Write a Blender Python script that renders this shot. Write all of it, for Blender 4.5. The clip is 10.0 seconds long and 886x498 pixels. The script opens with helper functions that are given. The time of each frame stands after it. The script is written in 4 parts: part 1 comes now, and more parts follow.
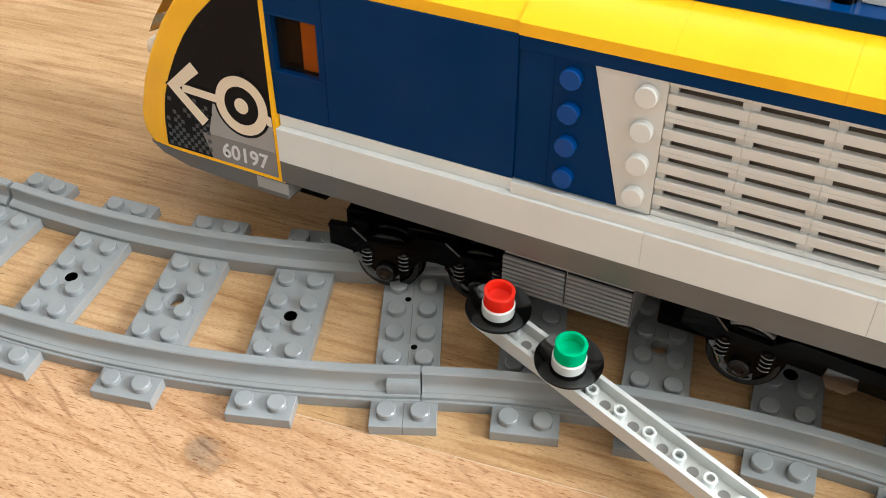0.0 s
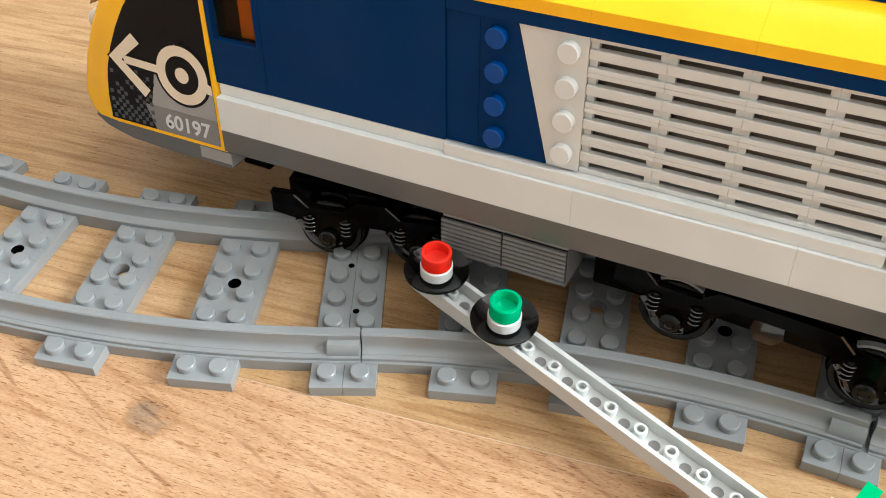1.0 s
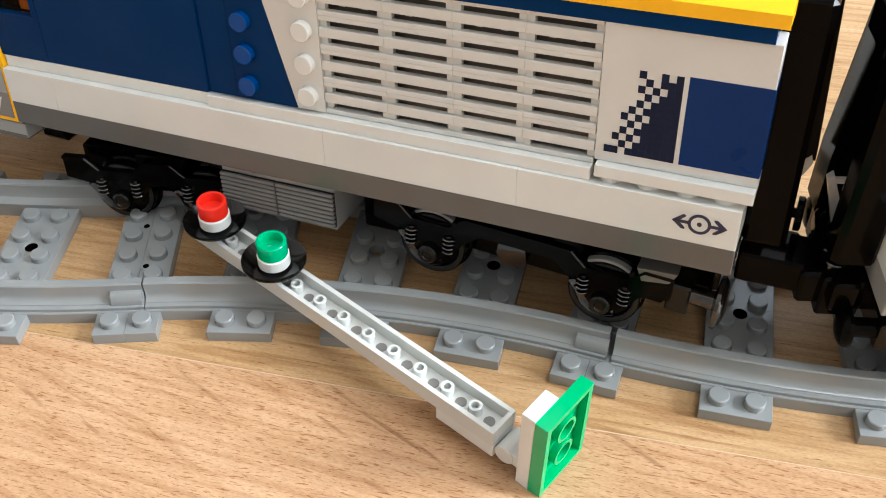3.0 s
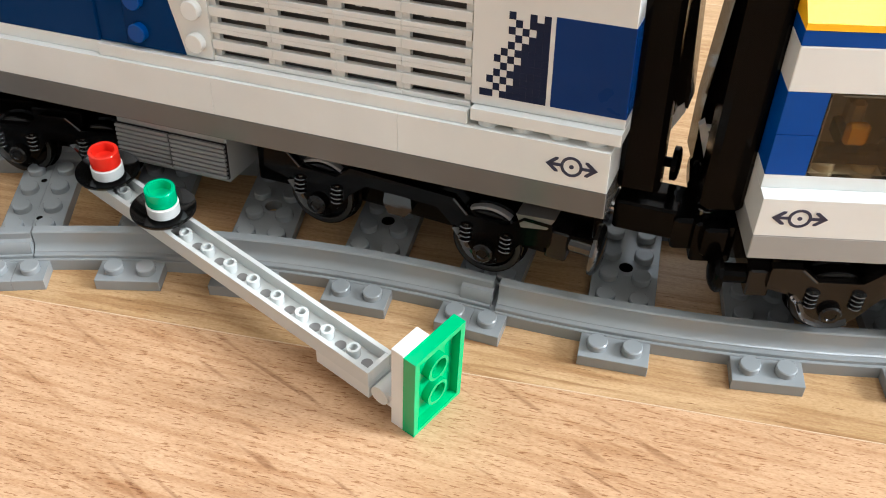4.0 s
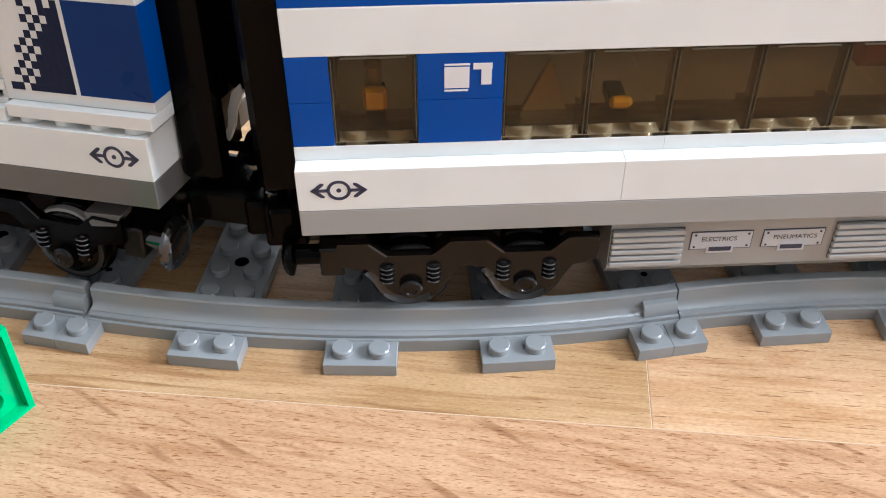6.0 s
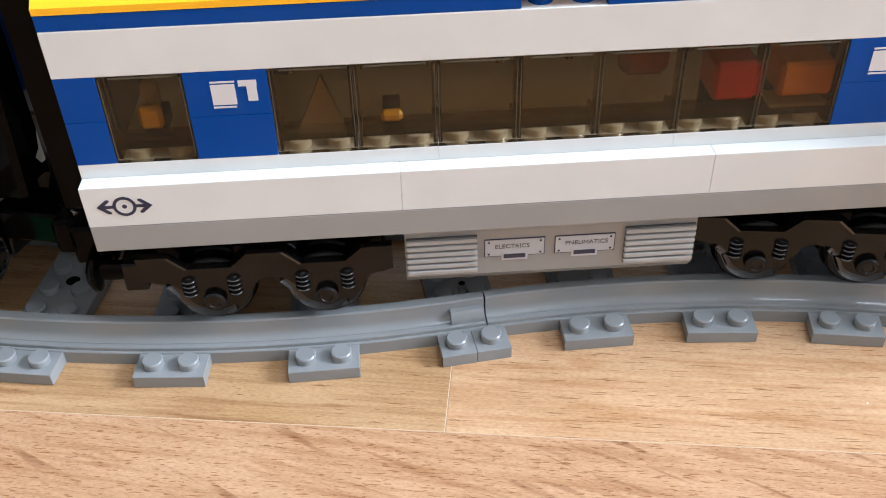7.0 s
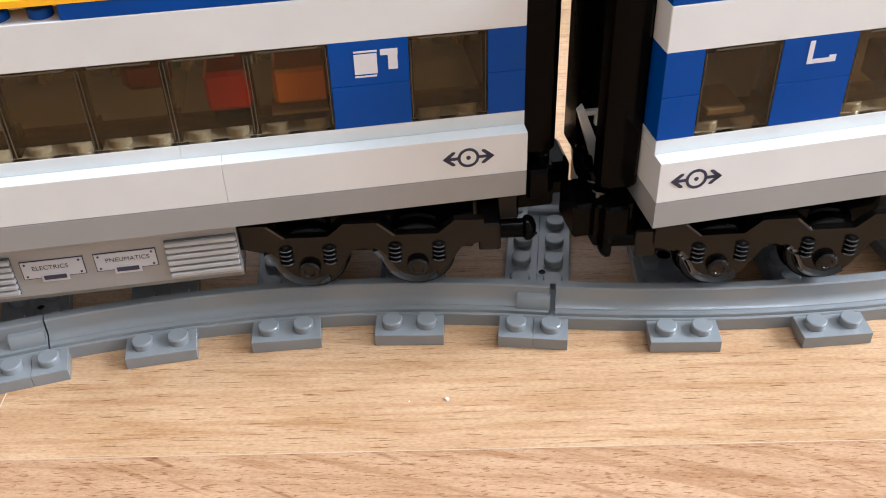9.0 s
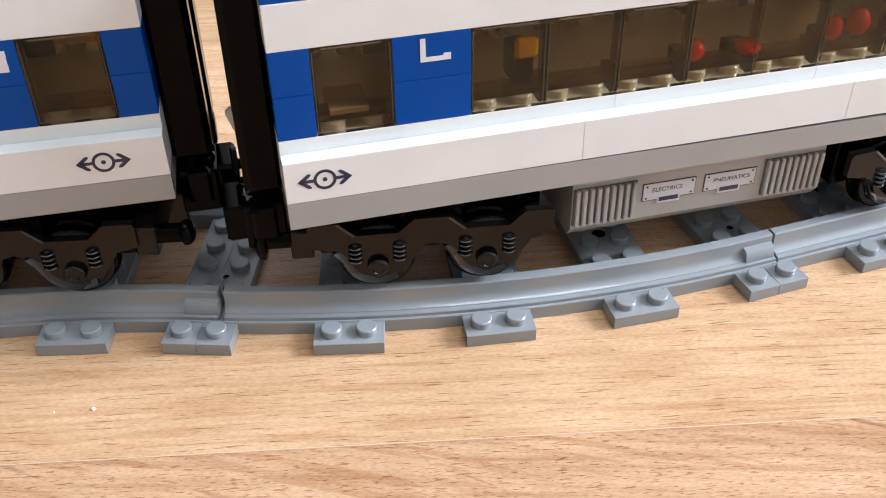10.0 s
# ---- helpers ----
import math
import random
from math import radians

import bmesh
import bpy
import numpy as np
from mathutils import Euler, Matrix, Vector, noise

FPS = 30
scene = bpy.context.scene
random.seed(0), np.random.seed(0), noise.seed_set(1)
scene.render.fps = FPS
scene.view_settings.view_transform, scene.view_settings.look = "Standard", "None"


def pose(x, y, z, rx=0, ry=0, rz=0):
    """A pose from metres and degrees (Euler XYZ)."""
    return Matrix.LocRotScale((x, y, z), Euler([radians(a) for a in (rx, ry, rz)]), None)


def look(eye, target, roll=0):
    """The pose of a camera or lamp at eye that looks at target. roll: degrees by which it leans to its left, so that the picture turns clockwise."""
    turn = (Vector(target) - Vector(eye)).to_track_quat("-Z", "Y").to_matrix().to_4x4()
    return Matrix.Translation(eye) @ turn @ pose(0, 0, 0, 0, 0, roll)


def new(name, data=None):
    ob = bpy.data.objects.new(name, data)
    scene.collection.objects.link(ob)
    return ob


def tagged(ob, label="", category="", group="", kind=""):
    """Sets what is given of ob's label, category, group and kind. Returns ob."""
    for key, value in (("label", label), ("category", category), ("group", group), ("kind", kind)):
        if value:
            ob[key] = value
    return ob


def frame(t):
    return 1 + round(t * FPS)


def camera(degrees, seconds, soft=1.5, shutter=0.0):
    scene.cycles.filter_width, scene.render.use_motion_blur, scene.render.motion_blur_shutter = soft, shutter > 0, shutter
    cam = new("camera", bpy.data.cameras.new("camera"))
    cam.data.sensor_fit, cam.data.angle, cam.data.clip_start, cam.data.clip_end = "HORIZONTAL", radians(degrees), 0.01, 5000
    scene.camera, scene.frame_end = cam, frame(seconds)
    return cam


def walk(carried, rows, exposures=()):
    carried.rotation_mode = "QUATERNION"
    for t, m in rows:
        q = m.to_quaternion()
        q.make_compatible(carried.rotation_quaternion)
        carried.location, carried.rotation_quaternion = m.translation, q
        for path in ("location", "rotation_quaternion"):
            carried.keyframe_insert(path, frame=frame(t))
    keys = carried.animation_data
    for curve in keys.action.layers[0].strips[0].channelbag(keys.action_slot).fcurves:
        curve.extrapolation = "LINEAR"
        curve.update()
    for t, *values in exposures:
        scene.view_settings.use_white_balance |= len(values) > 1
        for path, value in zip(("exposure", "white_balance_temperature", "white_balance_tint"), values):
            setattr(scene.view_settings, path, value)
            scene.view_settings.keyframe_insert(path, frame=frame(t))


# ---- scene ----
cam = camera(48.98, 10.0, soft=1.0)
PATH = [
    (0, (0.01860, -0.16217, 0.19202), (0.00774, 0.01456, 0.01554), -1.448),
    (0.3, (0.02193, -0.16200, 0.19311), (0.01078, 0.01260, 0.01453), -1.795),
    (0.5, (0.02341, -0.16501, 0.19077), (0.01316, 0.01120, 0.01372), -1.624),
    (0.7, (0.02616, -0.16584, 0.19052), (0.01628, 0.00978, 0.01288), -1.791),
    (1, (0.03049, -0.17023, 0.18799), (0.02311, 0.00638, 0.01120), -1.515),
    (1.3, (0.03640, -0.17382, 0.18598), (0.03048, 0.00290, 0.00925), -1.757),
    (1.5, (0.04094, -0.17686, 0.18504), (0.03589, 0.00047, 0.00889), -1.780),
    (1.7, (0.04551, -0.17861, 0.18483), (0.04247, -0.00093, 0.00900), -1.256),
    (2, (0.05348, -0.18194, 0.18415), (0.05235, -0.00411, 0.00844), -1.402),
    (2.3, (0.05940, -0.18560, 0.18347), (0.06066, -0.00679, 0.00877), -1.315),
    (2.5, (0.06415, -0.18839, 0.18340), (0.06642, -0.00893, 0.00936), -1.601),
    (2.7, (0.06956, -0.19087, 0.18270), (0.07242, -0.01037, 0.00975), -2.038),
    (3.8, (0.08931, -0.20817, 0.17162), (0.10011, -0.02269, 0.00439), 0.163),
    (4, (0.09456, -0.20916, 0.16985), (0.10675, -0.02432, 0.00196), 0.519),
    (4.3, (0.10225, -0.21238, 0.16733), (0.11756, -0.02638, 0.00105), 1.093),
    (4.5, (0.10763, -0.21491, 0.16478), (0.12781, -0.02766, 0.00038), 1.651),
    (4.7, (0.11555, -0.21713, 0.16061), (0.13714, -0.02899, -0.00259), 1.463),
    (5, (0.12397, -0.21550, 0.15291), (0.14852, -0.02733, -0.00985), 0.228),
    (5.2, (0.13082, -0.21055, 0.15277), (0.15730, -0.02200, -0.00923), 0.570),
    (5.5, (0.14407, -0.20889, 0.15575), (0.17417, -0.02132, -0.00677), 0.476),
    (5.7, (0.15420, -0.21072, 0.15647), (0.18586, -0.02217, -0.00461), 0.453),
    (6, (0.16914, -0.21824, 0.15791), (0.20225, -0.03066, -0.00402), -0.204),
    (6.2, (0.17741, -0.22298, 0.15821), (0.21027, -0.03432, -0.00249), -0.942),
    (7.3, (0.22455, -0.23596, 0.15928), (0.25822, -0.04355, 0.00327), -2.006),
    (7.5, (0.23305, -0.23810, 0.16043), (0.26907, -0.04582, 0.00476), -2.173),
    (7.7, (0.24233, -0.24003, 0.16068), (0.28114, -0.04811, 0.00526), -2.069),
    (8, (0.25488, -0.24254, 0.16179), (0.29597, -0.05131, 0.00610), -2.290),
    (8.3, (0.26705, -0.24619, 0.15956), (0.31185, -0.05478, 0.00513), -1.672),
    (8.5, (0.27477, -0.24707, 0.15948), (0.32030, -0.05657, 0.00412), -1.806),
    (8.7, (0.28125, -0.24968, 0.15710), (0.32924, -0.05856, 0.00328), -2.065),
    (9, (0.29468, -0.25444, 0.15521), (0.34516, -0.06324, 0.00227), -1.958),
    (9.3, (0.31108, -0.25935, 0.15328), (0.36432, -0.06798, 0.00151), -1.874),
    (9.5, (0.32473, -0.26395, 0.15225), (0.38178, -0.07267, 0.00172), -1.443),
    (9.7, (0.33621, -0.26814, 0.15340), (0.39993, -0.07992, 0.00173), -0.580),
    (10, (0.35755, -0.27305, 0.15182), (0.42019, -0.08454, 0.00002), -1.059),
]
walk(cam, [(t, look(eye, target, roll)) for t, eye, target, roll in PATH],
     exposures=[(0, 0.12, 5720, 4), (2.5, 0.11, 5650, 5), (4.0, 0.10, 5530, 5), (5.5, 0.01, 5310, 8), (7.5, -0.13, 5230, 9), (10, -0.16, 5230, 9)])

# ---- light ----
world = bpy.data.worlds.new("world")
scene.world = world
world.use_nodes = True
wn = world.node_tree.nodes
sky = wn.new("ShaderNodeTexSky")
sky.sky_type, sky.sun_disc = "NISHITA", False
sky.sun_elevation, sky.sun_rotation = radians(38), radians(120)
world.node_tree.links.new(sky.outputs[0], wn["Background"].inputs[0])
wn["Background"].inputs[1].default_value = 0.05


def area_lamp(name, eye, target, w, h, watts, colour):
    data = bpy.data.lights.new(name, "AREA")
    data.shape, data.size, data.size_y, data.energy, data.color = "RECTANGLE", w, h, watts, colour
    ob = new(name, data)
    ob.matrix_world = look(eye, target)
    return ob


# daylight from an east window, plus unseen openings added for sheen and top light
area_lamp("east_window_daylight", (3.12, -0.74, 1.68), (0.25, -0.08, 0.03), 0.95, 0.92, 226.0, (1.0, 0.975, 0.935))
# North window lies out of view, put in for the sheen on upward faces.
area_lamp("unseen_north_light", (0.30, 1.43, 1.75), (0.30, 0.0, 0.60), 1.9, 0.75, 8.0, (0.98, 0.98, 0.98))
# Overhead light added so that ledge tops outshine the front faces.
area_lamp("added_top_light", (0.90, -0.30, 2.385), (0.88, -0.29, 0.0), 0.8, 0.8, 25.0, (1.0, 0.965, 0.91))

# ---- materials ----
U = 0.001  # everything below is drawn in millimetres


def material(name):
    m = bpy.data.materials.new(name)
    m.use_nodes = True
    return m, m.node_tree.nodes, m.node_tree.links, m.node_tree.nodes["Principled BSDF"]


def node(nodes, kind, **values):
    n = nodes.new(kind)
    for key, value in values.items():
        n.inputs[key].default_value = value
    return n


def ramp(nodes, links, source, stops):
    r = nodes.new("ShaderNodeValToRGB")
    while len(r.color_ramp.elements) < len(stops):
        r.color_ramp.elements.new(0.5)
    for e, (p, c) in zip(r.color_ramp.elements, stops):
        e.position, e.color = p, (*c, 1) if len(c) == 3 else c
    links.new(source, r.inputs[0])
    return r


def plastic(name, colour, rough=0.22, bump=0.02, vary=0.035, specular=0.5):
    """Moulded plastic: smudges in the gloss, faint waviness, dust at two scales."""
    m, nodes, links, p = material(name)
    co = nodes.new("ShaderNodeTexCoord")
    big = node(nodes, "ShaderNodeTexNoise", Scale=55.0, Detail=4.0)
    fine = node(nodes, "ShaderNodeTexNoise", Scale=900.0, Detail=3.0)
    for n in (big, fine):
        links.new(co.outputs["Object"], n.inputs["Vector"])
    a = tuple(c * (1 - vary) for c in colour)
    b = tuple(min(1, c * (1 + vary) + 0.004 * min(1, max(colour) * 8)) for c in colour)
    links.new(ramp(nodes, links, big.outputs[0], [(0.3, a), (0.7, b)]).outputs[0], p.inputs["Base Color"])
    links.new(ramp(nodes, links, big.outputs[0], [(0.3, (rough * 0.88,) * 3), (0.75, (rough * 1.15,) * 3)]).outputs[0], p.inputs["Roughness"])
    bp = node(nodes, "ShaderNodeBump", Strength=bump, Distance=0.0004)
    links.new(fine.outputs[0], bp.inputs["Height"])
    links.new(bp.outputs[0], p.inputs["Normal"])
    p.inputs["IOR"].default_value = 1.52
    p.inputs["Specular IOR Level"].default_value = specular
    return m


def lamp_plastic(name, colour, tint):
    """Clear coloured plastic: part of the light passes tinted, part is scattered inside, with a glossy skin."""
    m, nodes, links, p = material(name)
    see = nodes.new("ShaderNodeBsdfTransparent")
    see.inputs["Color"].default_value = (*tint, 1)
    glow = nodes.new("ShaderNodeBsdfTranslucent")
    glow.inputs["Color"].default_value = (*colour, 1)
    skin = nodes.new("ShaderNodeBsdfDiffuse")
    skin.inputs["Color"].default_value = (*colour, 1)
    gloss = node(nodes, "ShaderNodeBsdfAnisotropic", Roughness=0.05)
    fresnel = node(nodes, "ShaderNodeFresnel", IOR=1.52)
    last = see
    for share, other in ((0.35, glow), (0.72, skin), (fresnel, gloss)):
        mix = nodes.new("ShaderNodeMixShader")
        if share is fresnel:
            links.new(fresnel.outputs[0], mix.inputs[0])
        else:
            mix.inputs[0].default_value = share
        links.new(last.outputs[0], mix.inputs[1])
        links.new(other.outputs[0], mix.inputs[2])
        last = mix
    links.new(last.outputs[0], nodes["Material Output"].inputs["Surface"])
    return m


def thin_pane(name, colour, haze=0.0, dust=(0.2, 0.16, 0.12), gloss_ior=1.3):
    """Thin clear plastic: tinted by each face that the sight passes, with a dull film that paints dust and reflected
    haze, and a faint gloss.
    """
    m, nodes, links, p = material(name)
    co = nodes.new("ShaderNodeTexCoord")
    cloud = node(nodes, "ShaderNodeTexNoise", Scale=70.0, Detail=5.0)
    links.new(co.outputs["Object"], cloud.inputs["Vector"])
    see = nodes.new("ShaderNodeBsdfTransparent")
    see.inputs["Color"].default_value = (*colour, 1)
    film = nodes.new("ShaderNodeBsdfDiffuse")
    film.inputs["Color"].default_value = (*dust, 1)
    first = nodes.new("ShaderNodeMixShader")
    links.new(ramp(nodes, links, cloud.outputs[0], [(0.3, (haze * 0.6,) * 3), (0.7, (haze * 1.4,) * 3)]).outputs[0], first.inputs[0])
    links.new(see.outputs[0], first.inputs[1])
    links.new(film.outputs[0], first.inputs[2])
    gloss = node(nodes, "ShaderNodeBsdfAnisotropic", Roughness=0.06)
    fresnel = node(nodes, "ShaderNodeFresnel", IOR=gloss_ior)
    mix = nodes.new("ShaderNodeMixShader")
    links.new(fresnel.outputs[0], mix.inputs[0])
    links.new(first.outputs[0], mix.inputs[1])
    links.new(gloss.outputs[0], mix.inputs[2])
    links.new(mix.outputs[0], nodes["Material Output"].inputs["Surface"])
    return m


WHITE = plastic("white_plastic", (0.705, 0.715, 0.69))
BEAM = plastic("light_beam_plastic", (0.60, 0.61, 0.587))
PALE = plastic("pale_grey_plastic", (0.65, 0.652, 0.625))
GREY = plastic("light_grey_plastic", (0.30, 0.298, 0.287))
BAR = plastic("grille_bar_plastic", (0.40, 0.398, 0.385))
SLATE = plastic("pale_grille_plastic", (0.21, 0.205, 0.195))
PLATE = plastic("label_plate", (0.46, 0.475, 0.50), 0.35)
# Darker than GREY: takes in shade on the locomotive's frame, skirt and louvres.
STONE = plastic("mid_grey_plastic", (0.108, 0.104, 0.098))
TRACK = plastic("track_grey_plastic", (0.230, 0.239, 0.239), 0.18, 0.03)
YELLOW = plastic("yellow_plastic", (0.97, 0.51, 0.002), specular=0.3)
NAVY = plastic("dark_blue_plastic", (0.0010, 0.027, 0.108), 0.16, specular=0.05)
# Brighter than NAVY to carry the light that the side studs catch.
STUD_BLUE = plastic("lit_stud_plastic", (0.001, 0.055, 0.26), 0.12, specular=0.2)
BLUE = plastic("blue_plastic", (0.003, 0.056, 0.295), specular=0.14)
BLACK = plastic("black_plastic", (0.002, 0.0016, 0.0013), 0.13, specular=0.06)
GLOSSY = plastic("polished_black_plastic", (0.004, 0.0035, 0.003), 0.07, specular=1.0)
# Glossier than TRUCK so that the raised rims catch highlights.
RIDGE = plastic("glossy_rim_plastic", (0.004, 0.0035, 0.003), 0.08, specular=0.6)
DISH = plastic("gloss_black_plastic", (0.004, 0.0038, 0.0035), 0.11, specular=0.45)
TRUCK = plastic("satin_black_plastic", (0.005, 0.0042, 0.0036), 0.2, 0.04, 0.12, specular=0.26)
COIL = plastic("spring_plastic", (0.008, 0.007, 0.006), 0.13, specular=1.0)
WHEEL = plastic("wheel_sheen_plastic", (0.020, 0.019, 0.018), 0.25, 0.05, 0.2, specular=0.16)
DULL_RED = plastic("brick_red_plastic", (0.30, 0.035, 0.012), 0.35)
RIM = plastic("pane_glint_plastic", (0.075, 0.06, 0.036), 0.4, specular=0.25)
GREEN = plastic("green_plastic", (0.002, 0.37, 0.125))
RED = plastic("red_plastic", (0.72, 0.014, 0.006))
ORANGE = plastic("orange_plastic", (0.90, 0.29, 0.003))
TAN = plastic("tan_plastic", (0.45, 0.35, 0.22))
CREAM = plastic("cream_print", (0.78, 0.66, 0.50), 0.35)
ASH = plastic("grey_print", (0.20, 0.19, 0.18), 0.35)
STEEL_PRINT = plastic("mid_grey_print", (0.32, 0.31, 0.30), 0.35)
LABEL = plastic("label_paper", (0.66, 0.65, 0.66), 0.4)
INK = plastic("dark_ink", (0.02, 0.025, 0.06), 0.4)
NIGHT = plastic("black_print", (0.004, 0.0045, 0.006), 0.3, specular=0.12)
DIM = plastic("dim_grey_print", (0.055, 0.06, 0.066), 0.35)
PRINT_BLUE = plastic("printed_blue", (0.002, 0.026, 0.13), 0.3, specular=0.12)
CHECK = plastic("faded_blue_print", (0.008, 0.014, 0.040), 0.35, specular=0.12)
SMOKE = thin_pane("smoked_clear_plastic", (0.71, 0.62, 0.47), 0.05, (0.20, 0.162, 0.095))
TINTED = thin_pane("faintly_tinted_plastic", (0.80, 0.70, 0.52), 0.02, gloss_ior=1.12)
CLEAR_RED = lamp_plastic("clear_red_plastic", (1.0, 0.03, 0.012), (1.0, 0.20, 0.10))
CLEAR_GREEN = lamp_plastic("clear_green_plastic", (0.0, 0.58, 0.25), (0.14, 0.95, 0.62))
chrome, cn, cl, cp = material("polished_metal")
cp.inputs["Base Color"].default_value = (0.62, 0.64, 0.68, 1)
cp.inputs["Metallic"].default_value = 1.0
cp.inputs["Roughness"].default_value = 0.18
PLASTER = plastic("wall_plaster", (0.42, 0.411, 0.395), 0.7, 0.3)
CHALK = plastic("ceiling_paint", (0.76, 0.75, 0.73), 0.7, 0.3)


def oak(name, light, dark, fleck, pore=(16.0, 150.0), twist=3.0, grain_dark=0.62, knot=None, figure_dark=0.73, pore_dark=0.53, stroke=0.0):
    """Printed oak laminate: long grain, wandering figure and short dark pores; knot: its place in the plank, metres."""
    m, nodes, links, p = material(name)
    co = nodes.new("ShaderNodeTexCoord")
    info = nodes.new("ShaderNodeObjectInfo")
    shift = nodes.new("ShaderNodeVectorMath")
    links.new(co.outputs["Object"], shift.inputs[0])
    mul = nodes.new("ShaderNodeMath")
    mul.operation, mul.inputs[1].default_value = "MULTIPLY", 7.0
    links.new(info.outputs["Random"], mul.inputs[0])
    links.new(mul.outputs[0], shift.inputs[1])

    def stretched(sx, sy, scale, detail, turn=0.0, warp=0.0):
        tilt = nodes.new("ShaderNodeMapping")
        tilt.inputs["Rotation"].default_value = (0, 0, radians(turn))
        links.new(shift.outputs[0], tilt.inputs["Vector"])
        mp = nodes.new("ShaderNodeMapping")
        mp.inputs["Scale"].default_value = (sx, sy, 1)
        links.new(tilt.outputs[0], mp.inputs["Vector"])
        n = node(nodes, "ShaderNodeTexNoise", Scale=scale, Detail=detail, Roughness=0.6, Distortion=warp)
        links.new(mp.outputs[0], n.inputs["Vector"])
        return n

    cloud = stretched(5.0, 14.0, 6.0, 5.0, twist * 0.6)
    figure = stretched(2.8, 34.0, 7.0, 4.0, twist, 0.9)
    grain = stretched(4.0, 90.0, 6.0, 6.0, twist * 0.3, 0.4)
    pores = stretched(*pore, 9.0, 3.0)
    fine = stretched(60.0, 160.0, 14.0, 2.0)
    base = ramp(nodes, links, cloud.outputs[0], [(0.34, dark), (0.64, light)])
    v = ramp(nodes, links, figure.outputs[0], [(0.35, (figure_dark, figure_dark * 0.9, figure_dark * 0.8)), (0.44, (1.0, 1.0, 1.0))])
    g = ramp(nodes, links, grain.outputs[0], [(0.34, (grain_dark, grain_dark * 0.88, grain_dark * 0.76)), (0.56, (1.0, 1.0, 1.0))])
    f = ramp(nodes, links, pores.outputs[0], [(fleck - 0.035, (pore_dark, pore_dark * 0.75, pore_dark * 0.53)), (fleck + 0.02, (1, 1, 1))])
    h = ramp(nodes, links, fine.outputs[0], [(0.3, (0.84, 0.79, 0.74)), (0.6, (1.05, 1.05, 1.06))])
    layers = [v, g, f, h]
    if stroke:
        strokes = stretched(3.6, 34.0, 7.5, 2.0, stroke, 0.5)
        layers.append(ramp(nodes, links, strokes.outputs[0], [(0.295, (0.60, 0.51, 0.44)), (0.37, (1.0, 1.0, 1.0))]))
    if knot:
        off = nodes.new("ShaderNodeVectorMath")
        off.operation, off.inputs[1].default_value = "SUBTRACT", (*knot, 0)
        links.new(co.outputs["Object"], off.inputs[0])
        wob = node(nodes, "ShaderNodeTexNoise", Scale=190.0, Detail=4.0)
        links.new(co.outputs["Object"], wob.inputs["Vector"])
        size = nodes.new("ShaderNodeVectorMath")
        size.operation = "LENGTH"
        links.new(off.outputs[0], size.inputs[0])
        far = nodes.new("ShaderNodeMath")
        far.operation, far.inputs[1].default_value = "MULTIPLY_ADD", 70.0
        links.new(size.outputs["Value"], far.inputs[0])
        links.new(wob.outputs[0], far.inputs[2])
        layers.append(ramp(nodes, links, far.outputs[0], [(0.52, (0.50, 0.56, 0.66)), (0.72, (0.62, 0.64, 0.68)), (0.86, (0.82, 0.76, 0.66)), (1.25, (1, 1, 1))]))
    last = base
    for layer in layers:
        mix = nodes.new("ShaderNodeMix")
        mix.data_type, mix.blend_type = "RGBA", "MULTIPLY"
        mix.inputs[0].default_value = 0.9
        links.new(last.outputs[0] if last is base else last.outputs[2], mix.inputs[6])
        links.new(layer.outputs[0], mix.inputs[7])
        last = mix
    links.new(last.outputs[2], p.inputs["Base Color"])
    links.new(ramp(nodes, links, grain.outputs[0], [(0.3, (0.45,) * 3), (0.7, (0.33,) * 3)]).outputs[0], p.inputs["Roughness"])
    p.inputs["Specular IOR Level"].default_value = 0.3
    bp = node(nodes, "ShaderNodeBump", Strength=0.12, Distance=0.0003)
    links.new(pores.outputs[0], bp.inputs["Height"])
    links.new(bp.outputs[0], p.inputs["Normal"])
    return m


KNOT = (0.459, 0.1735)
OAK_WARM = oak("oak_laminate_warm", (0.530, 0.338, 0.192), (0.452, 0.273, 0.144), 0.40, (36.0, 240.0), 17.0, 0.78, KNOT, 0.80, 0.55, 26.0)
OAK_PALE = oak("oak_laminate_pale", (0.565, 0.373, 0.209), (0.483, 0.306, 0.158), 0.37, (13.0, 230.0), 2.0, 0.84, None, 0.86, 0.42)
OAK_MID = oak("oak_laminate_mid", (0.490, 0.322, 0.168), (0.410, 0.256, 0.116), 0.345, (18.0, 200.0), 3.0, 0.72, None, 0.78, 0.45)
# Plank chamfers are paler than the plank faces.
EDGE = plastic("pale_plank_edge", (0.62, 0.46, 0.31), 0.5)


